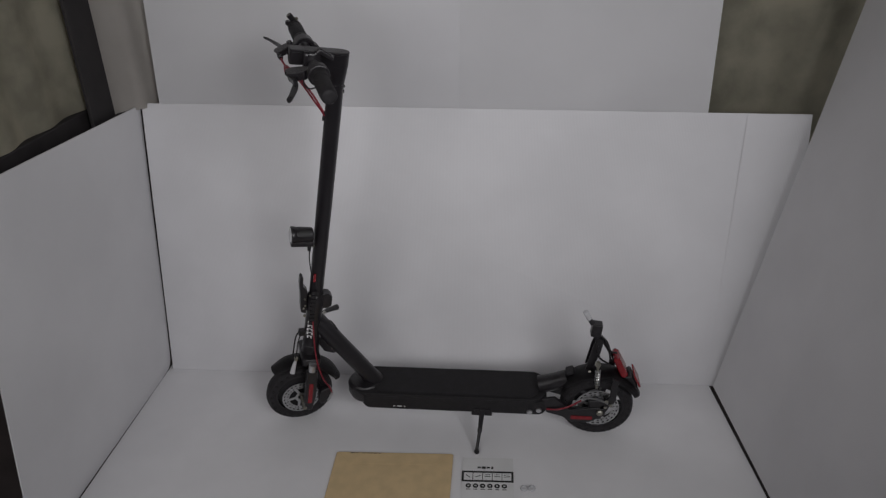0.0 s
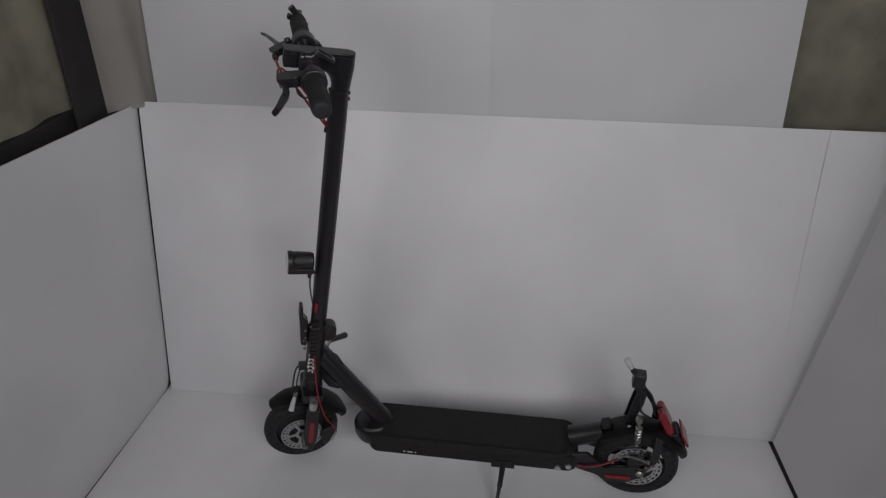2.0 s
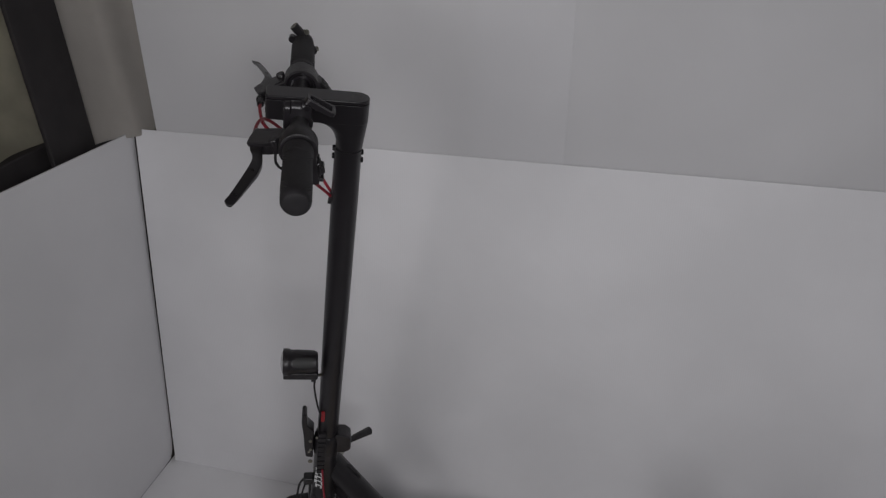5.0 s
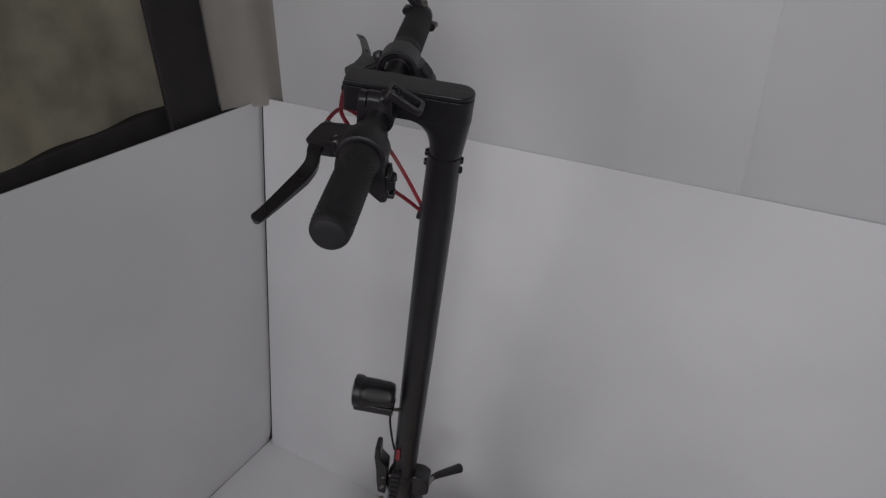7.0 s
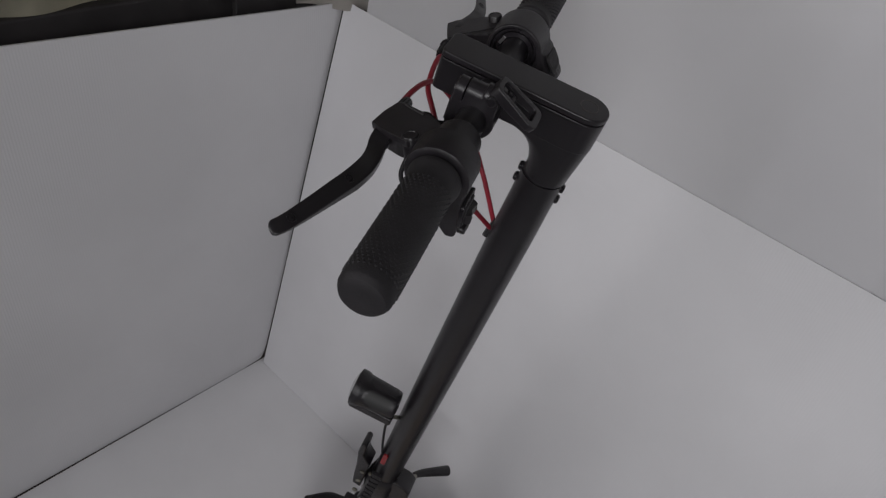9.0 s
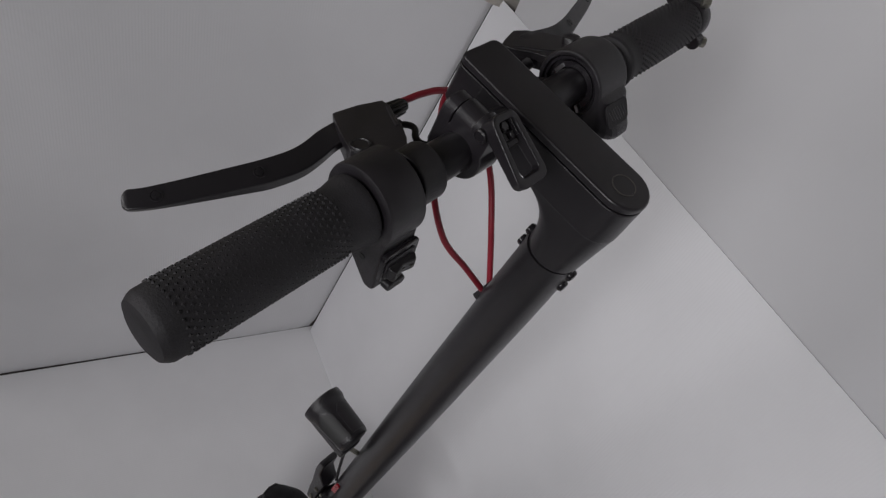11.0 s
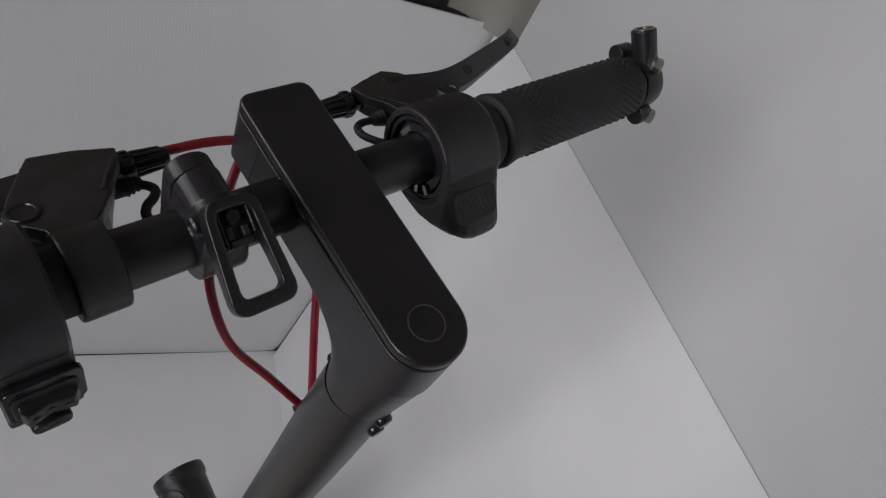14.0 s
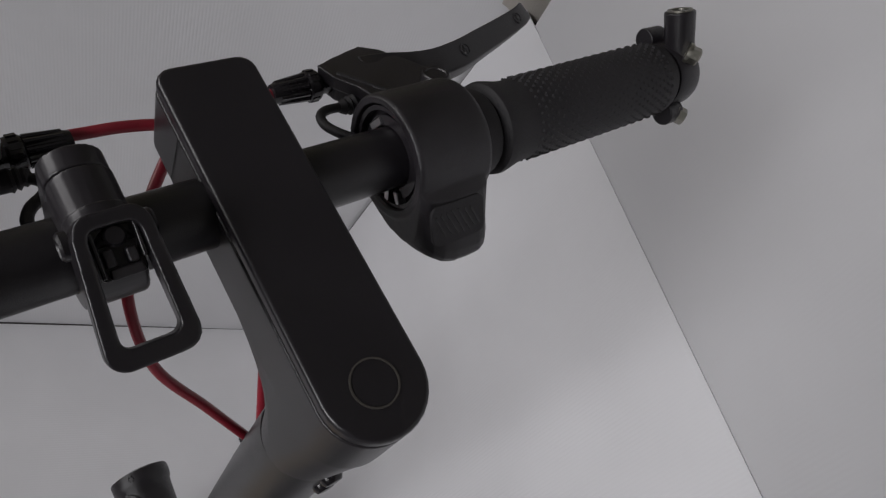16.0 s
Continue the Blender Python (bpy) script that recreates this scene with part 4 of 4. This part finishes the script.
def disc(parent, m, r=0.058, mat=SILVER):
    """A drilled brake disc with a spider."""
    bm = bmesh.new()
    n = 24
    for k in range(n):
        a = m @ Matrix.Rotation(2 * math.pi * k / n, 4, "Z")
        d = math.pi / n
        for r0, r1, w0 in ((r - 0.004, r, 1.0), (r - 0.009, r - 0.004, 0.45), (r - 0.013, r - 0.009, 1.0), (r - 0.018, r - 0.013, 0.45 if k % 2 else 0.8), (r - 0.021, r - 0.018, 1.0)):
            e = d * w0
            slab(bm, [(r0 * math.cos(-e), r0 * math.sin(-e)), (r1 * math.cos(-e), r1 * math.sin(-e)), (r1 * math.cos(e), r1 * math.sin(e)), (r0 * math.cos(e), r0 * math.sin(e))], -0.0009, 0.0009, a)
    for k in range(5):
        a = m @ Matrix.Rotation(2 * math.pi * k / 5, 4, "Z")
        slab(bm, [(0.012, -0.005), (r - 0.019, 0.004), (r - 0.019, 0.012), (0.012, 0.004)], -0.0009, 0.0009, a)
    ring(bm, m @ Matrix.Translation((0, 0, -0.0009)), 0.018, 0.010, 0.0018, 30)
    return part("brake_disc", bm, mat, parent, "drilled silver brake disc", False)


FW = ML @ Matrix.Translation((0.018, -0.018, -1.0955)) @ Matrix.Rotation(radians(-90), 4, "X")
front = wheel("front_wheel", FW, "black front wheel with a solid honeycomb tyre", 0.046, False, 0.95)
bm = bmesh.new()
lathe(bm, [(0.069, -0.012), (0.069, 0.008), (0.060, 0.012), (0.030, 0.014), (0.012, 0.014)], FW, 40)
part("motor_cover", bm, TYRE, front, "black motor cover of the hub")
disc(front, FW @ Matrix.Translation((0, 0, 0.031)))


def front_fork():
    bm = bmesh.new()
    m = ML
    slab(bm, rounded(-0.026, -0.052, 0.030, 0.050, 0.012, 4), -0.940, -0.915, m)
    lathe(bm, [(0.0235, -0.886), (0.026, -0.900), (0.028, -0.920)], m, 28)
    fork = part("fork", bm, BLACK, scooter, "black front fork with suspension legs", True, 0.004)
    for n in (0.052, -0.058):
        bm = bmesh.new()
        cyl(bm, m @ Vector((0.000, n, -0.930)), m @ Vector((0.001, n, -0.955)), 0.0115, 0.0115, 22)
        part("fork_tube", bm, SILVER, fork, "bright metal fork tube")
        bm = bmesh.new()
        slab(bm, [(-0.017, -0.955), (0.017, -0.955), (0.018, -1.060), (0.012, -1.108), (-0.010, -1.108), (-0.018, -1.060)], n - 0.009, n + 0.009, m @ Matrix(((1, 0, 0, 0), (0, 0, 1, 0), (0, 1, 0, 0), (0, 0, 0, 1))))
        leg = part("fork_leg", bm, PLASTIC, fork, "", True, 0.004)
        bm = bmesh.new()
        s = 1 if n > 0 else -1
        slab(bm, rounded(-0.0065, -1.078, 0.0065, -1.000, 0.003, 3), n + s * 0.0088 - 0.001, n + s * 0.0088 + 0.001, m @ Matrix(((1, 0, 0, 0), (0, 0, 1, 0), (0, 1, 0, 0), (0, 0, 0, 1))))
        part("red_strip", bm, REDREF, fork, "red reflective strip")
    bm = bmesh.new()
    cyl(bm, m @ Vector((0.014, 0.064, -1.0955)), m @ Vector((0.014, -0.068, -1.0955)), 0.007, 0.007, 14)
    part("axle", bm, STEEL, fork)
    bm = bmesh.new()
    slab(bm, [(-0.032, -1.045), (-0.060, -1.030), (-0.072, -1.050), (-0.066, -1.085), (-0.040, -1.098), (-0.028, -1.075)], 0.026, 0.052, m @ Matrix(((1, 0, 0, 0), (0, 0, 1, 0), (0, 1, 0, 0), (0, 0, 0, 1))))
    cal = part("caliper", bm, BLACK, fork, "black disc brake caliper", True, 0.005)
    bm = bmesh.new()
    cyl(bm, m @ Vector((-0.070, 0.050, -1.052)), m @ Vector((-0.058, 0.052, -1.083)), 0.0045, 0.0035, 12)
    part("caliper_arm", bm, SILVER, fork)
    cable("front_brake_cable", [(0.006, 0.026, -0.790), (0.000, 0.040, -0.850), (-0.012, 0.050, -0.920), (-0.034, 0.056, -0.985), (-0.058, 0.054, -1.025), (-0.070, 0.050, -1.055)], 0.0022, RED, "red brake cable", fork, m)
    cable("front_hose", [(0.040, 0.010, -0.835), (0.050, 0.016, -0.850), (0.054, 0.020, -0.890), (0.056, 0.024, -0.930)], 0.0022, RUBBER, "", fork, m)
    cable("front_hose", [(0.036, 0.018, -0.832), (0.044, 0.024, -0.868), (0.046, 0.026, -0.905), (0.050, 0.026, -0.932)], 0.0018, RUBBER, "", fork, m)
    bm = bmesh.new()
    block(bm, (0.032, 0.010, -0.838), (0.020, 0.020, 0.018), m)
    part("hose_clip", bm, PLASTIC, fork, "", True, 0.003)
    bm = bmesh.new()
    sweep(bm, [m @ Vector(p) for p in ((0.048, 0.030, -0.930), (0.052, 0.034, -0.946), (0.056, 0.038, -0.970))], (0.0045, 0.0080), 12)
    part("bulb", bm, CLEAR, fork, "milky white turn lamp")
    bm = bmesh.new()
    lathe(bm, [(0.006, 0), (0.006, 0.008)], m @ Matrix.Translation((0.046, 0.026, -0.930)), 12)
    part("bulb_base", bm, STEEL, fork)


front_fork()


def fender(name, m, r, a0, a1, half, thick, label, parent=scooter):
    """An arched mudguard round the z axis of m, from angle a0 to a1."""
    bm = bmesh.new()
    n = 28
    sect = [(-half, -0.012), (-half * 0.98, -0.003), (-half * 0.7, 0.004), (0, 0.007), (half * 0.7, 0.004), (half * 0.98, -0.003), (half, -0.012)]
    rows = []
    for k in range(n + 1):
        t = radians(a0 + (a1 - a0) * k / n)
        end = min(1.0, 0.55 + 0.45 * math.sin(math.pi * min(1, max(0, k / n)) ** 1.0) * 2)
        rows.append([bm.verts.new(m @ Vector(((r + d) * math.cos(t), (r + d) * math.sin(t), z * end))) for z, d in sect])
    for a, b in zip(rows, rows[1:]):
        for i in range(len(sect) - 1):
            bm.faces.new((a[i], a[i + 1], b[i + 1], b[i]))
    bmesh.ops.solidify(bm, geom=bm.faces[:], thickness=thick)
    return part(name, bm, PLASTIC, parent, label)


# the wheel frame's x is forward and its y points down
fender("front_fender", FW, 0.130, -47, -156, 0.034, 0.0025, "black plastic front mudguard")

# ---- deck, frame and tail ----
MID = 1.553


def deck():
    bm = bmesh.new()
    m = Matrix(((1, 0, 0, 0), (0, 0, 1, 0), (0, 1, 0, 0), (0, 0, 0, 1)))
    out = rounded(-0.215, 1.487, 0.372, 1.619, 0.045, 8)
    lower = rounded(-0.190, 1.487, 0.374, 1.619, 0.030, 8)
    slab(bm, lower, 0.098, 0.146)
    body = part("deck", bm, DECK, scooter, "long black deck body", True, 0.006)
    bm = bmesh.new()
    slab(bm, out, 0.1465, 0.157)
    part("deck_rim", bm, DECK, body, "", True, 0.003)
    bm = bmesh.new()
    slab(bm, rounded(-0.150, 1.495, 0.350, 1.611, 0.030, 8), 0.1575, 0.1605)
    mat = part("deck_mat", bm, DECK, body, "plain grippy black rubber deck mat", True, 0.001)
    # nose under the down tube
    bm = bmesh.new()
    lathe(bm, [(0.03, 0.106), (0.052, 0.110), (0.058, 0.128), (0.057, 0.152), (0.048, 0.162), (0.02, 0.165)], Matrix.Translation((-0.182, MID, 0)), 36)
    part("deck_nose", bm, PLASTIC, body)
    for x, z in ((0.323, 0.111), (0.350, 0.120)):
        bm = bmesh.new()
        lathe(bm, [(0.0090, 0), (0.0090, 0.002), (0.0070, 0.0055), (0.002, 0.0070)], Matrix.Translation((x, 1.4865, z)) @ Matrix.Rotation(radians(90), 4, "X"), 16)
        part("dome_bolt", bm, BRIGHT, body, "bright domed bolt")
    # small plate of print on the side
    bm = bmesh.new()
    block(bm, (-0.070, 1.4862, 0.121), (0.048, 0.0012, 0.024))
    part("sticker", bm, DECK, body)
    for x, w in ((-0.086, 0.006), (-0.070, 0.014), (-0.055, 0.004)):
        bm = bmesh.new()
        block(bm, (x, 1.4853, 0.113), (w, 0.0008, 0.0032))
        part("print_stroke", bm, WHITE, body)
    bm = bmesh.new()
    cyl(bm, (-0.322, MID - 0.002, 0.392), (-0.150, MID, 0.150), 0.026, 0.0255, 32)
    part("down_tube", bm, BLACK, scooter, "thick black down tube")
    bm = bmesh.new()
    m3 = Matrix(((1, 0, 0, 0), (0, 0, -1, MID), (0, 1, 0, 0), (0, 0, 0, 1)))
    slab(bm, [(-0.318, 0.300), (-0.300, 0.268), (-0.272, 0.262), (-0.250, 0.272), (-0.262, 0.318), (-0.300, 0.330)], -0.012, 0.012, m3)
    part("gusset", bm, BLACK, scooter, "", True, 0.004)
    bm = bmesh.new()
    lathe(bm, [(0.004, 0), (0.004, 0.003)], Matrix.Translation((-0.272, 1.541, 0.285)) @ Matrix.Rotation(radians(90), 4, "X"), 12)
    part("gusset_bolt", bm, STEEL, scooter)


deck()


def kickstand():
    bm = bmesh.new()
    block(bm, (0.180, 1.500, 0.094), (0.062, 0.030, 0.010))
    block(bm, (0.182, 1.486, 0.104), (0.050, 0.006, 0.022))
    ks = part("kickstand", bm, BLACK, scooter, "black kickstand folded out", True, 0.002)
    bm = bmesh.new()
    cyl(bm, (0.182, 1.487, 0.112), (0.176, 1.456, 0.058), 0.0088, 0.0062, 14)
    cyl(bm, (0.176, 1.456, 0.058), (0.168, 1.421, 0.010), 0.0052, 0.0048, 14)
    part("stand_leg", bm, BLACK, ks)
    bm = bmesh.new()
    cyl(bm, (0.1765, 1.459, 0.063), (0.1752, 1.452, 0.053), 0.0072, 0.0072, 14)
    part("stand_collar", bm, BLACK, ks, "", True, 0.001)
    bm = bmesh.new()
    lathe(bm, [(0.0065, 0.0), (0.0078, 0.003), (0.007, 0.010), (0.005, 0.014)], Matrix.Translation((0.168, 1.420, 0.0005)), 16)
    part("rubber_foot", bm, RUBBER, ks)


kickstand()

RWC = Vector((0.523, MID - 0.011, 0.1095))
RW = Matrix.Translation(RWC) @ Matrix.Rotation(radians(90), 4, "X")
rear = wheel("rear_wheel", RW, "black rear wheel with a solid honeycomb tyre", 0.048, True)
disc(rear, RW @ Matrix.Translation((0, 0, 0.024)), 0.066, SILVER)


def rear_end():
    side = Matrix(((1, 0, 0, 0), (0, 0, 1, 0), (0, 1, 0, 0), (0, 0, 0, 1)))
    fd = fender("rear_fender", RW, 0.127, 146, 20, 0.036, 0.003, "black plastic rear mudguard with a red tail lamp")
    bm = bmesh.new()
    sweep(bm, [(0.352, MID, 0.162), (0.385, MID, 0.172), (0.412, MID - 0.004, 0.186), (0.438, MID - 0.008, 0.201)], (0.028, 0.024), 16)
    part("fender_root", bm, PLASTIC, fd)
    bm = bmesh.new()
    slab(bm, rounded(-0.012, -0.016, 0.012, 0.016, 0.005, 4), 0.0, 0.012, Matrix.Translation((0.442, MID - 0.008, 0.220)) @ Matrix.Rotation(radians(-22), 4, "Y"))
    part("latch_knob", bm, RUBBER, fd, "", True, 0.003)
    bm = bmesh.new()
    lathe(bm, [(0.0042, 0), (0.0042, 0.002)], Matrix.Translation((0.495, MID - 0.026, 0.238)) @ Matrix.Rotation(radians(60), 4, "X"), 10)
    part("fender_screw", bm, STEEL, fd)
    # tail pod and lamp
    bm = bmesh.new()
    slab(bm, [(0.585, 0.215), (0.618, 0.228), (0.640, 0.184), (0.630, 0.166), (0.605, 0.172)], MID - 0.026, MID + 0.026, side)
    part("tail_pod", bm, PLASTIC, fd, "", True, 0.006)
    bm = bmesh.new()
    slab(bm, [(0.622, 0.228), (0.627, 0.228), (0.646, 0.191), (0.640, 0.188)], MID - 0.030, MID + 0.030, side)
    part("tail_lamp", bm, REDREF, fd, "red tail lamp", True, 0.0015)
    bm = bmesh.new()
    slab(bm, [(0.560, 0.282), (0.568, 0.292), (0.579, 0.286), (0.606, 0.232), (0.600, 0.218), (0.586, 0.222)], MID - 0.028, MID + 0.026, side)
    part("red_reflector", bm, REDREF, fd, "large red rear reflector block", True, 0.005)
    # plate carrier: two arms, box and connector
    bm = bmesh.new()
    slab(bm, [(0.484, 0.236), (0.502, 0.236), (0.524, 0.300), (0.530, 0.338), (0.512, 0.352), (0.500, 0.318)], MID - 0.014, MID - 0.010, side)
    slab(bm, [(0.512, 0.350), (0.524, 0.344), (0.575, 0.262), (0.566, 0.254)], MID + 0.008, MID + 0.012, side)
    slab(bm, [(0.484, 0.236), (0.502, 0.236), (0.524, 0.300), (0.530, 0.338), (0.512, 0.352), (0.500, 0.318)], MID + 0.016, MID + 0.020, side)
    carrier = part("plate_carrier", bm, BLACK, scooter, "black bracket of a rear plate with wires", True, 0.001)
    bm = bmesh.new()
    block(bm, (0.508, MID, 0.374), (0.030, 0.030, 0.042), Matrix.Translation((0.508, MID, 0.374)) @ Matrix.Rotation(radians(6), 4, "Y") @ Matrix.Translation((-0.508, -MID, -0.374)))
    part("junction_box", bm, PLASTIC, carrier, "", True, 0.004)
    bm = bmesh.new()
    cyl(bm, (0.496, MID, 0.392), (0.486, MID, 0.408), 0.0075, 0.0062, 16)
    part("wire_seal", bm, RUBBER, carrier)
    bm = bmesh.new()
    cyl(bm, (0.487, MID, 0.406), (0.473, MID, 0.433), 0.0068, 0.0080, 16)
    part("connector", bm, CLEAR, carrier, "milky grey connector", True, 0.0015)
    for pts in (((0.504, MID - 0.012, 0.356), (0.514, MID - 0.022, 0.320), (0.520, MID - 0.024, 0.290), (0.548, MID - 0.016, 0.262)), ((0.530, MID + 0.004, 0.340), (0.548, MID - 0.006, 0.300), (0.556, MID - 0.010, 0.270), (0.572, MID - 0.006, 0.262)), ((0.520, MID, 0.354), (0.540, MID - 0.01, 0.335), (0.552, MID - 0.012, 0.305), (0.570, MID - 0.008, 0.296))):
        cable("wire", pts, 0.0028, PLASTIC, "", carrier)
    # swing arm, spring, brake
    bm = bmesh.new()
    for y in (1.505, 1.601):
        slab(bm, [(0.355, 0.150), (0.398, 0.156), (0.425, 0.134), (0.440, 0.112), (0.520, 0.124), (0.548, 0.118), (0.546, 0.096), (0.500, 0.066), (0.450, 0.066), (0.420, 0.086), (0.372, 0.100)], y - 0.006, y + 0.006, side)
    arm = part("swing_arm", bm, BLACK, scooter, "black rear swing arm with red strip", True, 0.003)
    bm = bmesh.new()
    slab(bm, rounded(0.446, 0.080, 0.510, 0.092, 0.003, 3), 1.4965, 1.4990, side)
    part("red_strip", bm, REDREF, arm, "red reflective strip")
    for y in (1.506, 1.600):
        bm = bmesh.new()
        slab(bm, [(0.520, 0.110), (0.545, 0.110), (0.575, 0.150), (0.578, 0.225), (0.560, 0.232), (0.556, 0.165)], y - 0.003, y + 0.003, side)
        part("fender_stay", bm, BLACK, arm, "", True, 0.001)
    bm = bmesh.new()
    pts = []
    for k in range(0, 6 * 14 + 1):
        t = 2 * math.pi * k / 14
        pts.append((0.516 + 0.0068 * math.cos(t), 1.506 + 0.0068 * math.sin(t), 0.206 + 0.056 * k / 84))
    sweep(bm, pts, 0.0022, 6, 1, False)
    part("spring", bm, SILVER, arm, "bright coil spring")
    bm = bmesh.new()
    cyl(bm, (0.516, 1.506, 0.196), (0.515, 1.506, 0.276), 0.0045, 0.0045, 12)
    part("damper", bm, STEEL, arm)
    bm = bmesh.new()
    lathe(bm, [(0.0078, -0.006), (0.009, 0), (0.0078, 0.006)], Matrix.Translation((0.514, 1.506, 0.284)) @ Matrix.Rotation(radians(90), 4, "X"), 16)
    part("damper_eye", bm, STEEL, arm)
    bm = bmesh.new()
    slab(bm, [(0.496, 0.148), (0.540, 0.150), (0.548, 0.118), (0.530, 0.098), (0.500, 0.104)], 1.503, 1.528, side)
    part("caliper", bm, BLACK, arm, "black rear brake caliper", True, 0.005)
    bm = bmesh.new()
    sweep(bm, [(0.478, 1.502, 0.158), (0.500, 1.500, 0.161), (0.525, 1.500, 0.156), (0.552, 1.502, 0.142)], 0.003, 8)
    part("caliper_arm", bm, SILVER, arm)
    for p in ((0.545, 0.128), (0.530, 0.105), (0.560, 0.136), (0.548, 0.150)):
        bm = bmesh.new()
        lathe(bm, [(0.005, 0), (0.005, 0.004), (0.003, 0.005)], Matrix.Translation((p[0], 1.502, p[1])) @ Matrix.Rotation(radians(90), 4, "X"), 10)
        part("bolt", bm, STEEL, arm)
    cable("rear_brake_cable", [(0.374, 1.496, 0.116), (0.405, 1.494, 0.118), (0.440, 1.494, 0.132), (0.474, 1.499, 0.152)], 0.0027, RED, "red brake cable", arm)
    bm = bmesh.new()
    lathe(bm, [(0.010, 0), (0.010, 0.006), (0.006, 0.010)], Matrix.Translation((0.530, 1.499, 0.1095)) @ Matrix.Rotation(radians(90), 4, "X"), 16)
    part("axle_nut", bm, STEEL, arm)


rear_end()


# ---- papers and small things on the floor ----
def papers():
    bm = bmesh.new()
    m = Matrix.Translation((-0.255, 1.390, 0)) @ Matrix.Rotation(radians(2.2), 4, "Z")
    slab(bm, [(0, 0), (0.354, 0), (0.352, -0.25), (-0.002, -0.25)], 0.001, 0.006, m)
    env = tagged(part("envelope", bm, MANILA, None, "", True, 0.0015), "plain manila paper envelope lying on the floor", "envelope")
    bm = bmesh.new()
    slab(bm, [(0.006, -0.0), (0.348, -0.0), (0.300, -0.045), (0.050, -0.045)], 0.0062, 0.0072, m)
    part("flap", bm, MANILA, env, "", True, 0.0004)
    for x, w in ((0.050, 0.012), (0.064, 0.006), (0.084, 0.010), (0.097, 0.007), (0.107, 0.008), (0.119, 0.010), (0.132, 0.005)):
        bm = bmesh.new()
        block(bm, (x, -0.0035, 0.0075), (w, 0.0026, 0.0004), m)
        part("print_bar", bm, INK, env)
    bm = bmesh.new()
    m = Matrix.Translation((0.128, 1.396, 0)) @ Matrix.Rotation(radians(2.0), 4, "Z")
    slab(bm, [(0, 0), (0.149, 0), (0.149, -0.21), (0, -0.21)], 0.0008, 0.0028, m)
    card = tagged(part("leaflet", bm, PAPER, None, "", False), "white printed leaflet with black pictures lying on the floor", "leaflet")
    for x, w, h in ((0.050, 0.010, 0.008), (0.063, 0.011, 0.012), (0.076, 0.010, 0.008), (0.088, 0.006, 0.012)):
        bm = bmesh.new()
        block(bm, (x, -0.036, 0.0031), (w, h * 0.35, 0.0005), m)
        block(bm, (x, -0.036 - h * 0.4, 0.0031), (w, h * 0.3, 0.0005), m)
        part("print_bar", bm, INK, card)
    bm = bmesh.new()
    for a in ((0.0745, -0.0545, 0.149, 0.006), (0.0745, -0.0885, 0.149, 0.006), (0.003, -0.0715, 0.006, 0.028), (0.146, -0.0715, 0.006, 0.028)):
        block(bm, (a[0], a[1], 0.0031), (a[2], a[3], 0.0006), m)
    part("print_frame", bm, INK, card, "heavy black frame")
    for k in range(5):
        x = 0.0185 + 0.028 * k
        bm = bmesh.new()
        block(bm, (x + 0.0135, -0.0715, 0.0031), (0.002, 0.028, 0.0005), m)
        a = m @ Matrix.Translation((x, -0.071, 0.0031)) @ Matrix.Rotation(radians((-40, 20, 0, 0, 10)[k]), 4, "Z")
        block(bm, (0, 0, 0), (0.017, 0.002, 0.0005), a)
        if k > 1:
            block(bm, (0, 0.007, 0), (0.014, 0.0014, 0.0005), a)
        part("pictogram", bm, INK, card)
    for k in range(6):
        bm = bmesh.new()
        x = 0.020 + 0.0205 * k
        lathe(bm, [(0.0078, 0.0028), (0.0078, 0.0034)], m @ Matrix.Translation((x, -0.106, 0)), 18)
        part("round_mark", bm, INK, card)
        bm = bmesh.new()
        block(bm, (x, -0.106, 0.0037), (0.006, 0.0035, 0.0004), m)
        part("mark_light", bm, PAPER, card)
        bm = bmesh.new()
        block(bm, (x, -0.1185, 0.0031), (0.012, 0.0022, 0.0005), m)
        part("print_bar", bm, INK, card)


papers()


def cap_nut(x, y):
    bm = bmesh.new()
    lathe(bm, [(0.0100, 0.0), (0.0108, 0.002), (0.0100, 0.005), (0.006, 0.0065), (0.0045, 0.0045), (0.001, 0.004)], Matrix(), 20)
    ob = part("round_cap", bm, CLEAR)
    ob.location = (x, y, 0.0005)
    return tagged(ob, "small round grey cap lying on the floor", "cap", "round caps on the floor")


first_cap = cap_nut(0.310, 1.292)
copy_thing(first_cap, pose(0.331, 1.293, 0.0005))
